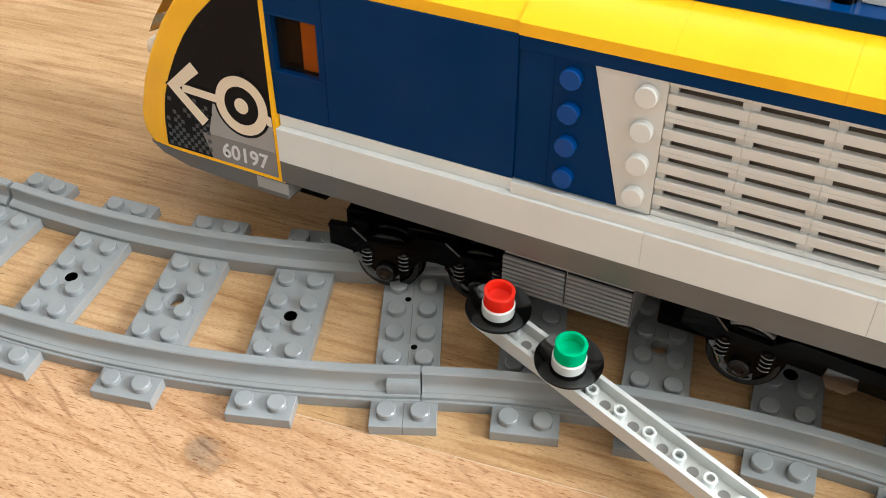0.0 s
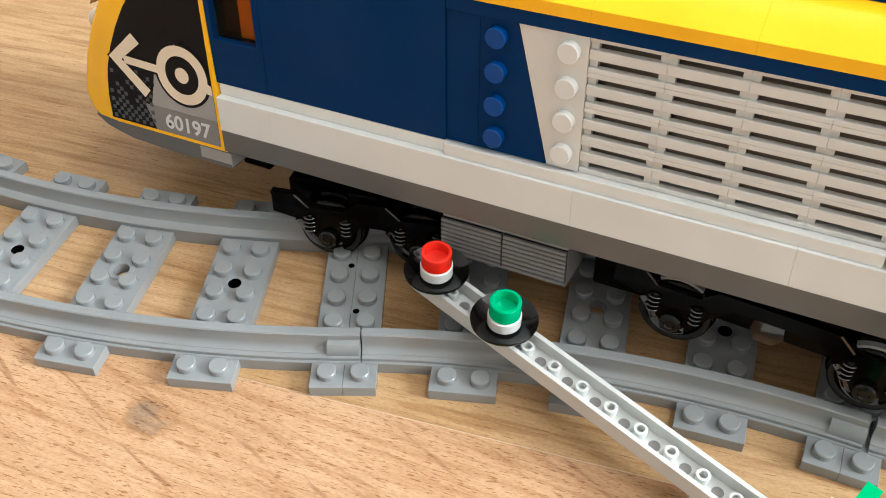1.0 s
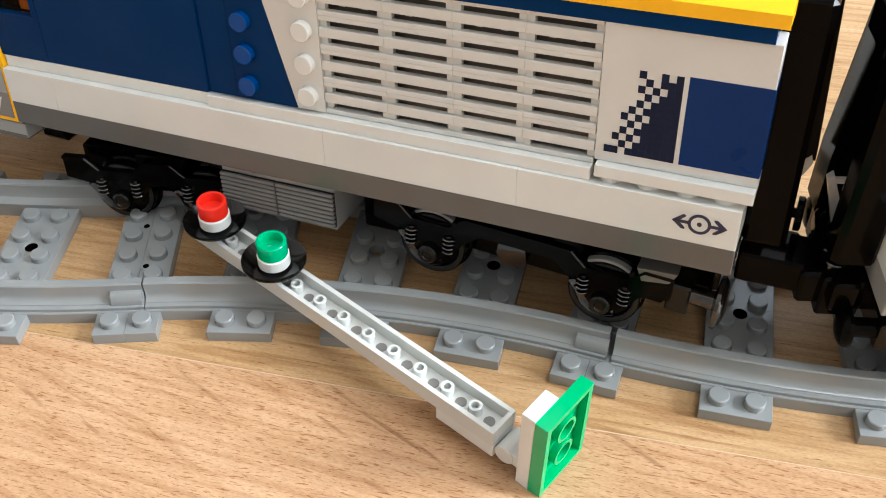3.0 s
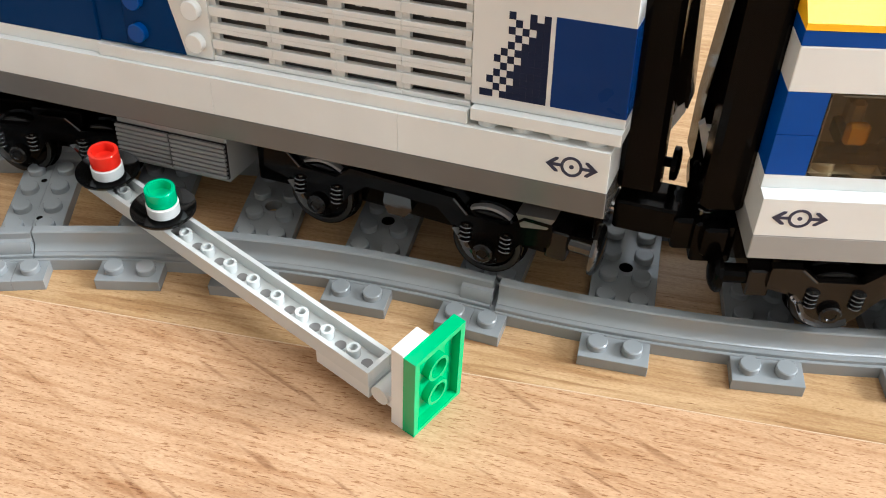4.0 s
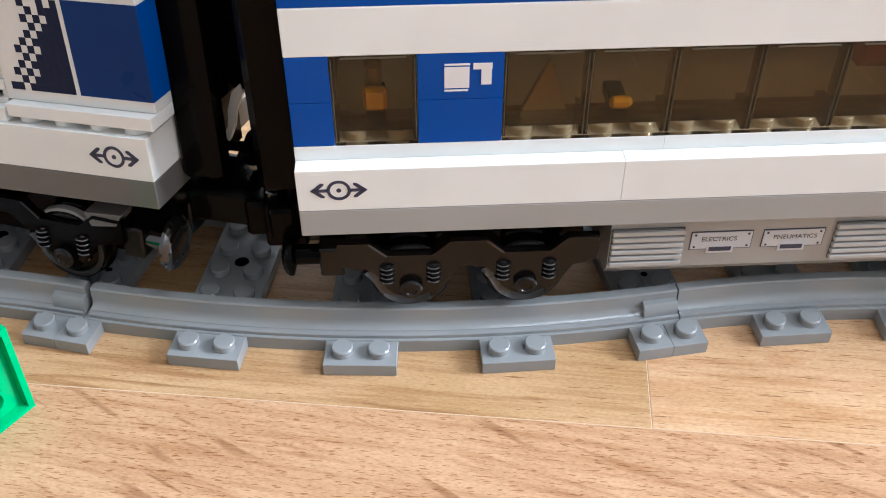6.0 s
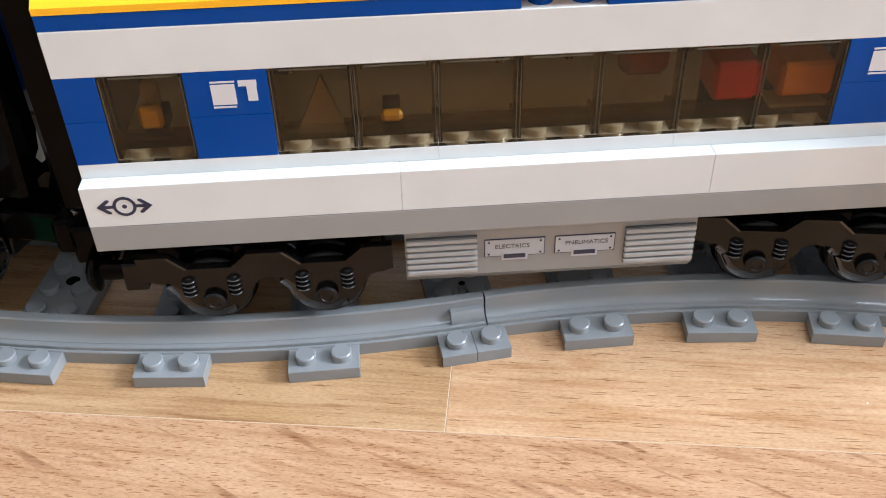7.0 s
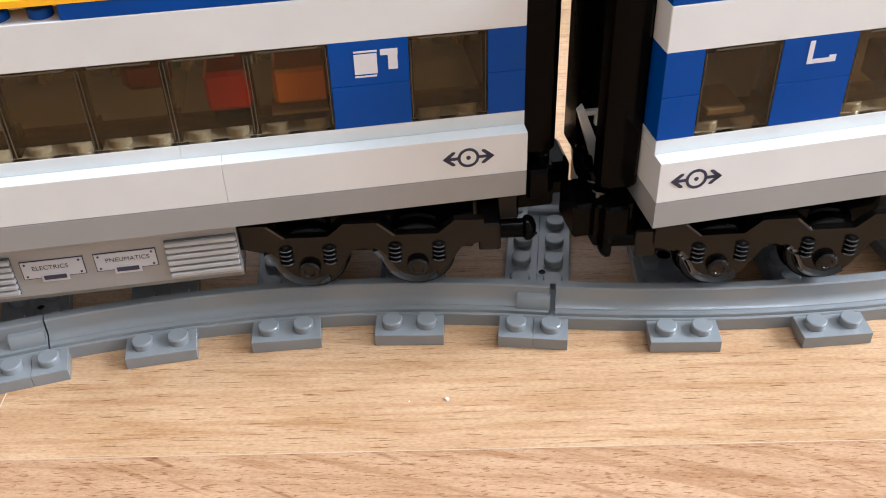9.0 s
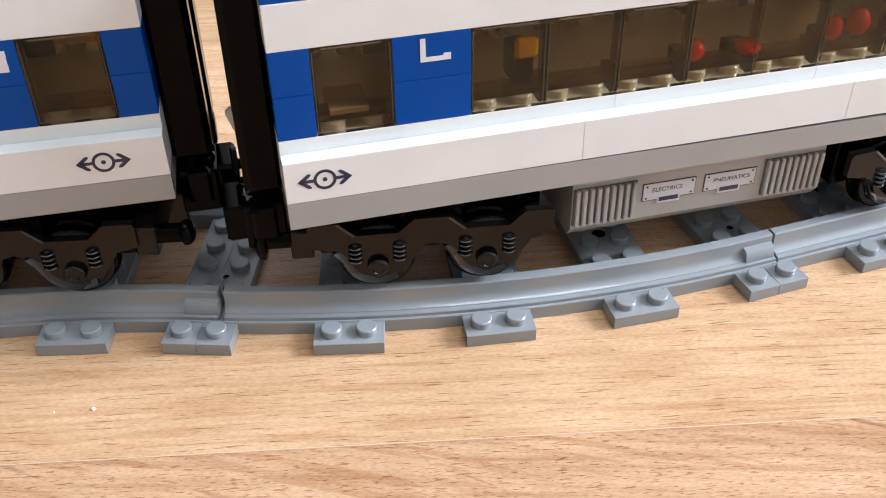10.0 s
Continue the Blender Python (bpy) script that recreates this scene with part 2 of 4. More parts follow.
# ---- mesh helpers (millimetres) ----
def quadbox(bm, x0, x1, y0, y1, z0, z1, c=0.15, mi=0):
    """A box with chamfered edges."""
    lo, hi = (x0, y0, z0), (x1, y1, z1)
    c = min(c, (x1 - x0) / 3, (y1 - y0) / 3, (z1 - z0) / 3)
    v = {}
    for i in (0, 1):
        for j in (0, 1):
            for k in (0, 1):
                s = (i, j, k)
                p = [(hi if s[a] else lo)[a] for a in range(3)]
                for a in range(3):
                    q = [p[b] if b == a else p[b] + (c if not s[b] else -c) for b in range(3)]
                    v[s, a] = bm.verts.new(q)
    made = []
    for a in range(3):
        b, d = (a + 1) % 3, (a + 2) % 3
        for s in (0, 1):
            loop = []
            for m, n in ((0, 0), (1, 0), (1, 1), (0, 1)):
                t = [0, 0, 0]
                t[a], t[b], t[d] = s, m, n
                loop.append(v[tuple(t), a])
            made.append(bm.faces.new(loop if s else loop[::-1]))
            for n in (0, 1):  # the edge along b between faces a and d
                t0, t1 = [0, 0, 0], [0, 0, 0]
                t0[a] = t1[a] = s
                t0[d] = t1[d] = n
                t1[b] = 1
                made.append(bm.faces.new((v[tuple(t0), a], v[tuple(t1), a], v[tuple(t1), d], v[tuple(t0), d])))
    for i in (0, 1):
        for j in (0, 1):
            for k in (0, 1):
                made.append(bm.faces.new([v[(i, j, k), a] for a in range(3)]))
    for f in made:
        f.material_index = mi


def ring(bm, centre, axis, r, at, seg):
    out = []
    for i in range(seg):
        a = 2 * math.pi * i / seg
        u, w = r * math.cos(a), r * math.sin(a)
        d = {"x": (at, u, w), "y": (u, at, w), "z": (u, w, at)}[axis]
        out.append(bm.verts.new([centre[n] + d[n] for n in range(3)]))
    return out


def lathe(bm, centre, axis, profile, seg=20, cap0=True, cap1=True):
    """Turned solid: profile rows of (radius, height along the axis)."""
    rings = [ring(bm, centre, axis, r, h, seg) for r, h in profile]
    for a, b in zip(rings, rings[1:]):
        for i in range(seg):
            bm.faces.new((a[i], a[(i + 1) % seg], b[(i + 1) % seg], b[i]))
    if cap0:
        bm.faces.new(rings[0][::-1])
    if cap1:
        bm.faces.new(rings[-1])


def stud(bm, x, y, z, axis="z", sign=1, r=2.4, h=1.8, seg=18):
    p = [(r, 0), (r, sign * (h - 0.25)), (r - 0.25, sign * h)]
    lathe(bm, (x, y, z), axis, p, seg, cap0=False)


def prism(bm, outline, axis, lo, hi, mi=0):
    """An outline pushed along an axis. Outline rows are the two other coordinates, in x, y, z order."""
    def at(p, d):
        return {"x": (d, p[0], p[1]), "y": (p[0], d, p[1]), "z": (p[0], p[1], d)}[axis]
    a = [bm.verts.new(at(p, lo)) for p in outline]
    b = [bm.verts.new(at(p, hi)) for p in outline]
    n = len(outline)
    made = [bm.faces.new(a), bm.faces.new(b[::-1])]
    for i in range(n):
        made.append(bm.faces.new((a[i], b[i], b[(i + 1) % n], a[(i + 1) % n])))
    for f in made:
        f.material_index = mi


def finish(bm, name, mats, smooth=35):
    bmesh.ops.recalc_face_normals(bm, faces=bm.faces)
    for v in bm.verts:
        v.co *= U
    me = bpy.data.meshes.new(name)
    bm.to_mesh(me)
    bm.free()
    for m in mats if isinstance(mats, (list, tuple)) else [mats]:
        me.materials.append(m)
    if smooth:
        me.shade_smooth()
        me.set_sharp_from_angle(angle=radians(smooth))
    return me


def part(name, bm, mats, parent, label="", at=None, smooth=35):
    ob = new(name, finish(bm, name, mats, smooth))
    ob.parent = parent
    if at is not None:
        ob.matrix_local = at
    return tagged(ob, label) if label else ob


def thing(name, m, label, category, group="", kind=""):
    ob = new(name)
    ob.matrix_world = m
    ob.empty_display_size = 0.02
    return tagged(ob, label, category, group, kind)


def mm(x, y, z, rx=0, ry=0, rz=0):
    return pose(x * U, y * U, z * U, rx, ry, rz)


def bx(*args, c=0.15):
    bm = bmesh.new()
    quadbox(bm, *args, c=c)
    return bm


def writing(text, size, mat, parent, m, name="lettering", label="", bold=0.018):
    """Letters as a thin mesh; m places their baseline's left end, in millimetres' frame of the parent."""
    cu = bpy.data.curves.new(name, "FONT")
    cu.body, cu.size, cu.extrude, cu.offset = text, size * U, 0.00003, size * U * bold
    tmp = bpy.data.objects.new(name, cu)
    me = bpy.data.meshes.new_from_object(tmp)
    bpy.data.objects.remove(tmp)
    me.materials.append(mat)
    ob = new(name, me)
    ob.parent = parent
    ob.matrix_local = m
    return tagged(ob, label) if label else ob


# ---- track plan: arcs of 22.5 degrees, 320 mm radius ----
R, ARC = 320.0, math.radians(22.5)


def along(start, turn, f):
    """Pose (x, y, heading) at fraction f of a section; turn +1 left, -1 right, 0 straight of 128 mm."""
    x, y, h = start
    if turn == 0:
        return x + 128 * f * math.cos(h), y + 128 * f * math.sin(h), h
    a = ARC * f * turn
    cx, cy = x - math.sin(h) * R * turn, y + math.cos(h) * R * turn
    return cx + math.sin(h + a) * R * turn, cy - math.cos(h + a) * R * turn, h + a


TURNS = [1, -1, 1, -1, 1, 0, 1]          # from the section before the first joint in view
starts = [along((0, 0, 0), 1, -1)]
for turn in TURNS:
    starts.append(along(starts[-1], turn, 1))
before = along(starts[0], -1, -1)
SECTIONS = [(before, -1)] + list(zip(starts, TURNS))

RAIL = [(-24.8, 0), (-24.8, 3.3), (-24.6, 3.5), (-24.15, 3.5), (-24.1, 4.25), (-23.95, 4.4), (-23.0, 4.55), (-22.9, 4.75), (-22.1, 5.05), (-21.6, 5.6), (-21.3, 6.4), (-21.2, 9.3), (-20.9, 9.6),
        (-18.8, 9.6), (-18.5, 9.3), (-18.4, 6.4), (-17.9, 5.5), (-16.6, 5.0), (-16.0, 4.4), (-16.0, 0)]


def rail_mesh(turn, side):
    bm = bmesh.new()
    rows = []
    n = 25
    for i in range(n):
        f = 0.0038 + (1 - 0.0072) * i / (n - 1) - side * 4.0 / (ARC * R if turn else 128.0)
        x, y, h = along((0, 0, 0), turn, f)
        row = []
        for lat, z in RAIL:
            lat = lat if side < 0 else -lat
            row.append(bm.verts.new((x - lat * math.sin(h), y + lat * math.cos(h), z)))
        rows.append(row)
    for a, b in zip(rows, rows[1:]):
        for i in range(len(RAIL) - 1):
            bm.faces.new((a[i], a[i + 1], b[i + 1], b[i]))
    bm.faces.new(rows[0])
    bm.faces.new(rows[-1][::-1])
    return finish(bm, "rail", TRACK)


def tie_mesh(half, hollow=False):
    """Sleeper plate with studs; half: -1 or +1 for the narrow ones at a section's ends, 0 whole."""
    bm = bmesh.new()
    x0, x1 = (-8, 8) if not half else ((0.03, 7.95) if half > 0 else (-7.95, -0.03))
    hole = 2.3
    if half:
        quadbox(bm, x0, x1, -32, 32, 0.0, 3.2, 0.09)
    else:
        # plate in pieces round the centre hole
        quadbox(bm, x0, x1, -32, -hole, 0, 3.2, 0.12)
        quadbox(bm, x0, x1, hole, 32, 0, 3.2, 0.12)
        quadbox(bm, x0, -hole, -hole - 0.1, hole + 0.1, 0, 3.19, 0.05)
        quadbox(bm, hole, x1, -hole - 0.1, hole + 0.1, 0, 3.19, 0.05)
        if not hollow:
            lathe(bm, (0, 0, 0), "z", [(3.4, 3.0), (3.4, 3.24), (1.85, 3.24), (1.75, 3.1), (1.75, 0.3)], 20, False, True)
            # Black walls and bottom paint the darkness inside the hole.
            bm.faces.ensure_lookup_table()
            for face in bm.faces[-21:]:
                face.material_index = 1
        else:
            lathe(bm, (0, 0, 0), "z", [(3.6, 2.9), (3.6, 3.3), (3.45, 3.42), (2.35, 3.42), (2.2, 3.3), (2.2, 0.4)], 20, False, False)
    for x in ((-4, 4) if not half else (4 * half,)):
        for y in (-28, -12, -4, 4, 12, 28):
            stud(bm, x, y, 3.2)
    if half:
        y = -8 * half
        lathe(bm, (1.3 * half, y, 3.2), "z", [(1.5, -0.2), (1.5, 0.1), (0.95, 0.12), (0.85, 0.06)], 14, False, True)
        # Black bottom paints the dark of this small hole too.
        bm.faces.ensure_lookup_table()
        bm.faces[-1].material_index = 1
    return finish(bm, "sleeper", [TRACK, BLACK])


def clip_mesh(s):
    """The tab by which one rail's end holds the next."""
    bm = bmesh.new()
    prism(bm, [(s * 23.5, 4.0), (s * 23.5, 4.9), (s * 22.9, 7.0), (s * 22.4, 7.5), (s * 21.0, 7.7), (s * 20.9, 4.0)], "x", -4.2, 3.6)
    return finish(bm, "rail_clip", TRACK)


TIES = {h: tie_mesh(h) for h in (-1, 0, 1)}
TIES[2] = tie_mesh(0, True)
RAILS = {(t, s): rail_mesh(t, s) for t in (-1, 0, 1) for s in (-1, 1)}
CLIP = clip_mesh(-1)


def shared(name, me, parent, m):
    ob = new(name, me)
    ob.parent = parent
    ob.matrix_local = m
    return ob


for (x, y, h), turn in SECTIONS:
    label = "curved" if turn else "straight"
    sec = thing("toy_track", mm(x, y, 0, rz=math.degrees(h)), f"grey plastic {label} toy railway track lying on the oak floor", "toy track", "track sections")
    for s in (-1, 1):
        shared("rail", RAILS[turn, s], sec, Matrix())
    for f, half in ((0, 1), (0.25, 0), (0.5, 2), (0.75, 0), (1, -1)):
        px, py, ph = along((0, 0, 0), turn, f)
        shared("sleeper", TIES[half], sec, mm(px, py, 0.0, rz=math.degrees(ph)))
    px, py, ph = along((0, 0, 0), turn, 1)
    shared("rail_clip", CLIP, sec, mm(px, py, 0, rz=math.degrees(ph)))
    px, py, ph = along((0, 0, 0), turn, 0)
    shared("rail_clip", CLIP, sec, mm(px, py, 0, rz=math.degrees(ph) + 180))


def rod(bm, pts, r, n=8):
    """A round bar along a line of points."""
    rows = []
    for i, p in enumerate(pts):
        p = Vector(p)
        d = (Vector(pts[min(i + 1, len(pts) - 1)]) - Vector(pts[max(i - 1, 0)])).normalized()
        side = Vector((0, 1, 0))
        up = d.cross(side).normalized()
        rows.append([bm.verts.new(p + r * (math.cos(2 * math.pi * k / n) * side + math.sin(2 * math.pi * k / n) * up)) for k in range(n)])
    for a, b in zip(rows, rows[1:]):
        for k in range(n):
            bm.faces.new((a[k], a[(k + 1) % n], b[(k + 1) % n], b[k]))
    bm.faces.new(rows[0][::-1])
    bm.faces.new(rows[-1])


# ---- bogies ----
def bogie(parent, x, z, yaw, ends=(1, -1), y=24.0, half=12.3, pad=1.0, pitch=0.0, motor=False, lobes=(7.3, 6.3), mat=None, knob=None):
    """Two-axle truck: side frames with springs and axle caps, wheels, and a buffer beam at the ends given. Axles at half either way."""
    h = half
    top = [(-h - 15, -3.6), (-h - 8.5, -3.6), (-h - 4.8, -7.0), (-h + 4.8, -7.0), (-h + 8.5, -3.6), (h - 8.5, -3.6), (h - 4.8, -7.0), (h + 4.8, -7.0), (h + 8.5, -3.6), (h + 15, -3.6)]

    def lobe(c):
        curve = [(c + lobes[0] * math.cos(a), -14.2 + lobes[1] * math.sin(a)) for a in [radians(d) for d in range(-20, -161, -20)]]
        wide = lobes[0] + 2.7
        return [(c + wide, -11.4)] + curve + [(c - wide, -11.4)]

    middle = [(h - 12.5, -7.6), (-h + 12.5, -7.6)] if motor else [(0, -10.6)]
    low = [(h + 15, -10.0)] + lobe(h) + middle + lobe(-h) + [(-h - 15, -10.0)]
    bm = bmesh.new()
    quadbox(bm, -7, 7, -20.8, 20.8, -9, -2.6, 0.4)
    # This wide block is added to keep light from showing between the wheels.
    quadbox(bm, -h - 13, h + 13, -15.5, 15.5, -17.0, -3.8, 0.4)
    lathe(bm, (0, 0, 0), "z", [(9, -4.6), (9, -0.2)], 24)
    body = part("bogie", bm, BLACK, parent, "black truck frame with springs", mm(x, y, z, ry=pitch, rz=yaw))
    for s in (-1, 1):
        bm = bmesh.new()
        prism(bm, top + low, "y", s * 20.9, s * 22.5)
        edge = [(u, w - 0.8) for u, w in top[::-1]]
        prism(bm, top + edge, "y", s * 22.4, s * 23.0)
        part("side_frame", bm, mat or TRUCK, body, "satin black side frame with two lobes")
    for u in (-h, h):
        for s in (-1, 1):
            bm = bmesh.new()
            run = [(u - lobes[0] - 2.6, -11.5), (u - lobes[0] - 1.0, -13.4)]
            run += [(u + lobes[0] * math.cos(radians(d)), -14.2 + lobes[1] * math.sin(radians(d))) for d in range(-160, -49, 6)]
            rows = []
            for a, b in run:
                dx, dz = u + 2.0 - a, -11.0 - b
                n = math.hypot(dx, dz)
                rows.append([bm.verts.new((a + dx / n * w, s * v, b + dz / n * w)) for w, v in ((0.0, 21.2), (0.0, 23.2), (0.12, 23.35), (0.3, 23.2), (0.55, 22.92), (0.9, 22.7), (1.35, 22.56), (1.6, 22.4))])
            for p, q in zip(rows, rows[1:]):
                for k in range(7):
                    bm.faces.new((p[k], p[k + 1], q[k + 1], q[k]))
            part("frame_rim", bm, RIDGE, body, "glossy raised rim along the lobe", smooth=60)
            # Thin bar added along the slope to catch a highlight.
            bm = bmesh.new()
            rod(bm, [(u - 8.6, s * 22.75, -3.75), (u - 4.9, s * 22.75, -7.15)], 0.36)
            part("frame_rim", bm, GLOSSY, body, "thin glossy bar that catches light along the edge")
            bm = bmesh.new()
            lathe(bm, (u, s * 23.2, -16.0), "y", [(2.5, -s * 1.2), (2.5, s * 0.5), (2.1, s * 0.9), (1.3, s * 1.0), (1.1, s * 0.7)], 20)
            part("axle_cap", bm, TRUCK, body)
            for d in (-4.9, 4.9):
                bm = bmesh.new()
                prof = []
                for i in range(4):
                    zz = -10.3 - i * 1.25
                    prof += [(0.6, zz + 0.62), (0.65, zz + 0.3), (1.3, zz + 0.28), (1.55, zz + 0.2), (1.68, zz), (1.6, zz - 0.16), (0.65, zz - 0.22)]
                lathe(bm, (u + d, s * 22.3, 0), "z", prof, 18)
                part("spring", bm, COIL, body, "moulded coil spring")
            bm = bmesh.new()
            lathe(bm, (u, s * 18.6, -14.6), "y", [(2, -s * 2.2), (9.3, -s * 2.0), (9.3, -s * 1.3), (8.7, -s * 0.9), (8.6, s * 1.7), (8.3, s * 2.0), (7.0, s * 2.0), (6.6, s * 1.2), (2.4, s * 1.2)], 32)
            wheel = part("wheel", bm, BLACK, body)
            # The ring's lighter grey paints the reflection on the wheel's face.
            bm = bmesh.new()
            lathe(bm, (u, s * 18.6, -14.6), "y", [(6.9, s * 1.9), (7.2, s * 2.15), (8.0, s * 2.15), (8.45, s * 1.85)], 36, False, False)
            part("wheel_ring", bm, WHEEL, wheel, "grey ring for the sheen on the wheel's face")
            if motor:
                # Pale arc stands in for the lit top of the tyre.
                bm = bmesh.new()
                arc = [(u + r * math.cos(radians(d)), -14.6 + r * math.sin(radians(d))) for r, ds in ((9.55, range(58, 123, 8)), (8.85, range(122, 57, -8))) for d in ds]
                prism(bm, arc, "y", *sorted((s * 18.9, s * 20.6)))
                part("tyre_arc", bm, GREY, wheel, "pale grey arc for the lit top of the wheel")
                for a in range(6):
                    t = radians(60 * a + 20)
                    bm = bmesh.new()
                    lathe(bm, (u + 4.6 * math.cos(t), s * 19.9, -14.6 + 4.6 * math.sin(t)), "y", [(0.8, 0), (0.8, s * 0.35), (0.6, s * 0.5)], 10)
                    part("wheel_bolt", bm, GLOSSY, wheel)
        bm = bmesh.new()
        lathe(bm, (u, 0, -14.6), "y", [(1.5, -18), (1.5, 18)], 12)
        part("axle", bm, BLACK, body)
    if motor:
        for s in (-1, 1):
            bm = bmesh.new()
            prism(bm, [(-4.6, -8.4), (2.0, -8.0), (2.6, -11.5), (0.8, -13.8), (-3.4, -13.8), (-4.9, -11.0)], "y", s * 17.4, s * 21.6)
            part("gear_cover", bm, GLOSSY, body, "small glossy block hanging from the truck")
            bm = bmesh.new()
            prism(bm, [(h + 6.5, -3.2), (h + 15.5, -2.2), (h + 14.0, -5.2), (h + 8.0, -6.4)], "y", s * 17.0, s * 22.8)
            part("cover_plate", bm, STONE, body, "grey slanted cover plate")
    for e in ends:
        bm = bmesh.new()
        # Beam and block hang extra low, standing in for shade on the track.
        quadbox(bm, min(e * (h + 14), e * (h + 19)), max(e * (h + 14), e * (h + 19)), -21.5, 21.5, -13.5, -6.0, 0.4)
        quadbox(bm, min(e * 20, e * (h + 24)), max(e * 20, e * (h + 24)), -9.0, 9.0, -14.0, -5.0, 0.4)
        beam = part("buffer_beam", bm, TRUCK, body)
        for s in (-1, 1):
            bm = bmesh.new()
            lathe(bm, (e * (h + 19), s * 18.5, -9.5), "x", [(2.2, 0), (2.2, e * 5.0), (4.7 * pad, e * 5.6), (4.8 * pad, e * 6.4), (4.2 * pad, e * 7.2), (3.0 * pad, e * 7.8), (1.4 * pad, e * 8.1)], 28)
            part("buffer", bm, knob or BLACK, beam, "round black buffer")
        bm = bmesh.new()
        lathe(bm, (e * (h + 24), 0, -7.3), "x", [(3.6, -e * 1), (3.6, e * 4.0), (3.2, e * 4.3)], 20)
        part("magnet", bm, chrome, body, "round metal coupling magnet")
    return body


def emblem(parent, x, z, w, y=-0.06, mat=None):
    """Round sign with an arrow to either side, as flat print."""
    k = w / 11.4
    bm = bmesh.new()
    def flat(pts):
        prism(bm, [(x + k * a, z + k * b) for a, b in pts], "y", y - 0.04, y + 0.04)
    for s in (-1, 1):
        flat([(s * 2.2, -0.36), (s * 2.2, 0.36), (s * 5.0, 0.36), (s * 5.0, -0.36)])
        flat([(s * 5.7, 0), (s * 3.6, 1.75), (s * 2.9, 1.75), (s * 2.9, 1.35), (s * 4.4, 0)])
        flat([(s * 5.7, 0), (s * 3.6, -1.75), (s * 2.9, -1.75), (s * 2.9, -1.35), (s * 4.4, 0)])
    n = 28
    for r0, r1 in ((1.75, 2.4), (0.0, 0.5)):
        for i in range(n):
            a, b = 2 * math.pi * i / n, 2 * math.pi * (i + 1) / n
            if r0:
                flat([(r0 * math.cos(a), r0 * math.sin(a)), (r1 * math.cos(a), r1 * math.sin(a)), (r1 * math.cos(b), r1 * math.sin(b)), (r0 * math.cos(b), r0 * math.sin(b))])
        if not r0:
            flat([(r1 * math.cos(2 * math.pi * i / n), r1 * math.sin(2 * math.pi * i / n)) for i in range(n)])
    return part("emblem", bm, mat or INK, parent, "dark printed emblem of a ring and two arrows")


def ridged(parent, x0, x1, z0, z1, y, vertical=False, n=7, mat=None, fill=0.72, ground=None):
    """Grille tile: flat bars with narrow dark grooves between them."""
    back = part("grille_back", bx(x0 + 0.05, x1 - 0.05, y + 0.5, y + 2.6, z0, z1, c=0.1), ground or NIGHT, parent, "dark ground of the grille")
    w = ((x1 - x0) if vertical else (z1 - z0)) / n
    for i in range(n):
        m = (x0 if vertical else z0) + (i + 0.5) * w
        a, b = m - w * fill / 2, m + w * fill / 2
        bar = bx(a, b, y - 0.3, y + 0.9, z0, z1, c=0.22) if vertical else bx(x0 + 0.05, x1 - 0.05, y - 0.3, y + 0.9, a, b, c=0.22)
        part("grille_bar", bar, mat or GREY, back)


DEPTH = 48.0   # skirt's width across the train


def holed(xs, hx, zs, hz, y0, y1):
    """A slab from y0 to y1 with one rectangular opening through it."""
    bm = bmesh.new()
    u, w = (xs[0], hx[0], hx[1], xs[1]), (zs[0], hz[0], hz[1], zs[1])
    at = {(i, k, d): bm.verts.new((u[i], (y0, y1)[d], w[k])) for i in range(4) for k in range(4) for d in (0, 1)}
    for i in range(3):
        for k in range(3):
            if (i, k) != (1, 1):
                for d in (0, 1):
                    bm.faces.new([at[i, k, d], at[i + 1, k, d], at[i + 1, k + 1, d], at[i, k + 1, d]])
    ring = [(0, 0), (1, 0), (2, 0), (3, 0), (3, 1), (3, 2), (3, 3), (2, 3), (1, 3), (0, 3), (0, 2), (0, 1)]
    for loop in (ring, [(1, 1), (2, 1), (2, 2), (1, 2)]):
        for p, q in zip(loop, loop[1:] + loop[:1]):
            bm.faces.new([at[(*p, 0)], at[(*q, 0)], at[(*q, 1)], at[(*p, 1)]])
    return bm


def skirt(parent, x0, x1, cuts, mat=WHITE, gap=0.0, frame_mat=GREY):
    """Grey floor edge, white side bricks with joints, a flat ledge on them; both sides. gap: how far the bricks have lifted at the far end."""
    if gap:
        bm = bmesh.new()
        prism(bm, [(x0, 0), (x1, 0), (x1, 6.35 - gap), (x0 + 36, 6.35), (x0, 6.35)], "y", 0.0, DEPTH)
        part("floor_frame", bm, GREY, parent, "light grey underframe")
        bm = bmesh.new()
        for k in range(int((x1 - x0) // 8)):
            stud(bm, x0 + 4 + 8 * k, 4.0, 6.35 - gap - 0.5)
        part("frame_studs", bm, GREY, parent)
    else:
        part("floor_frame", bx(x0, x1, 0.0, DEPTH, 0, 6.35, c=0.2), frame_mat, parent, "grey underframe")
    edges = [x0] + list(cuts) + [x1]
    for a, b in zip(edges, edges[1:]):
        part("side_brick", bx(a + 0.015, b - 0.015, 0.0, DEPTH, 6.4, 16.0, c=0.1), mat, parent)


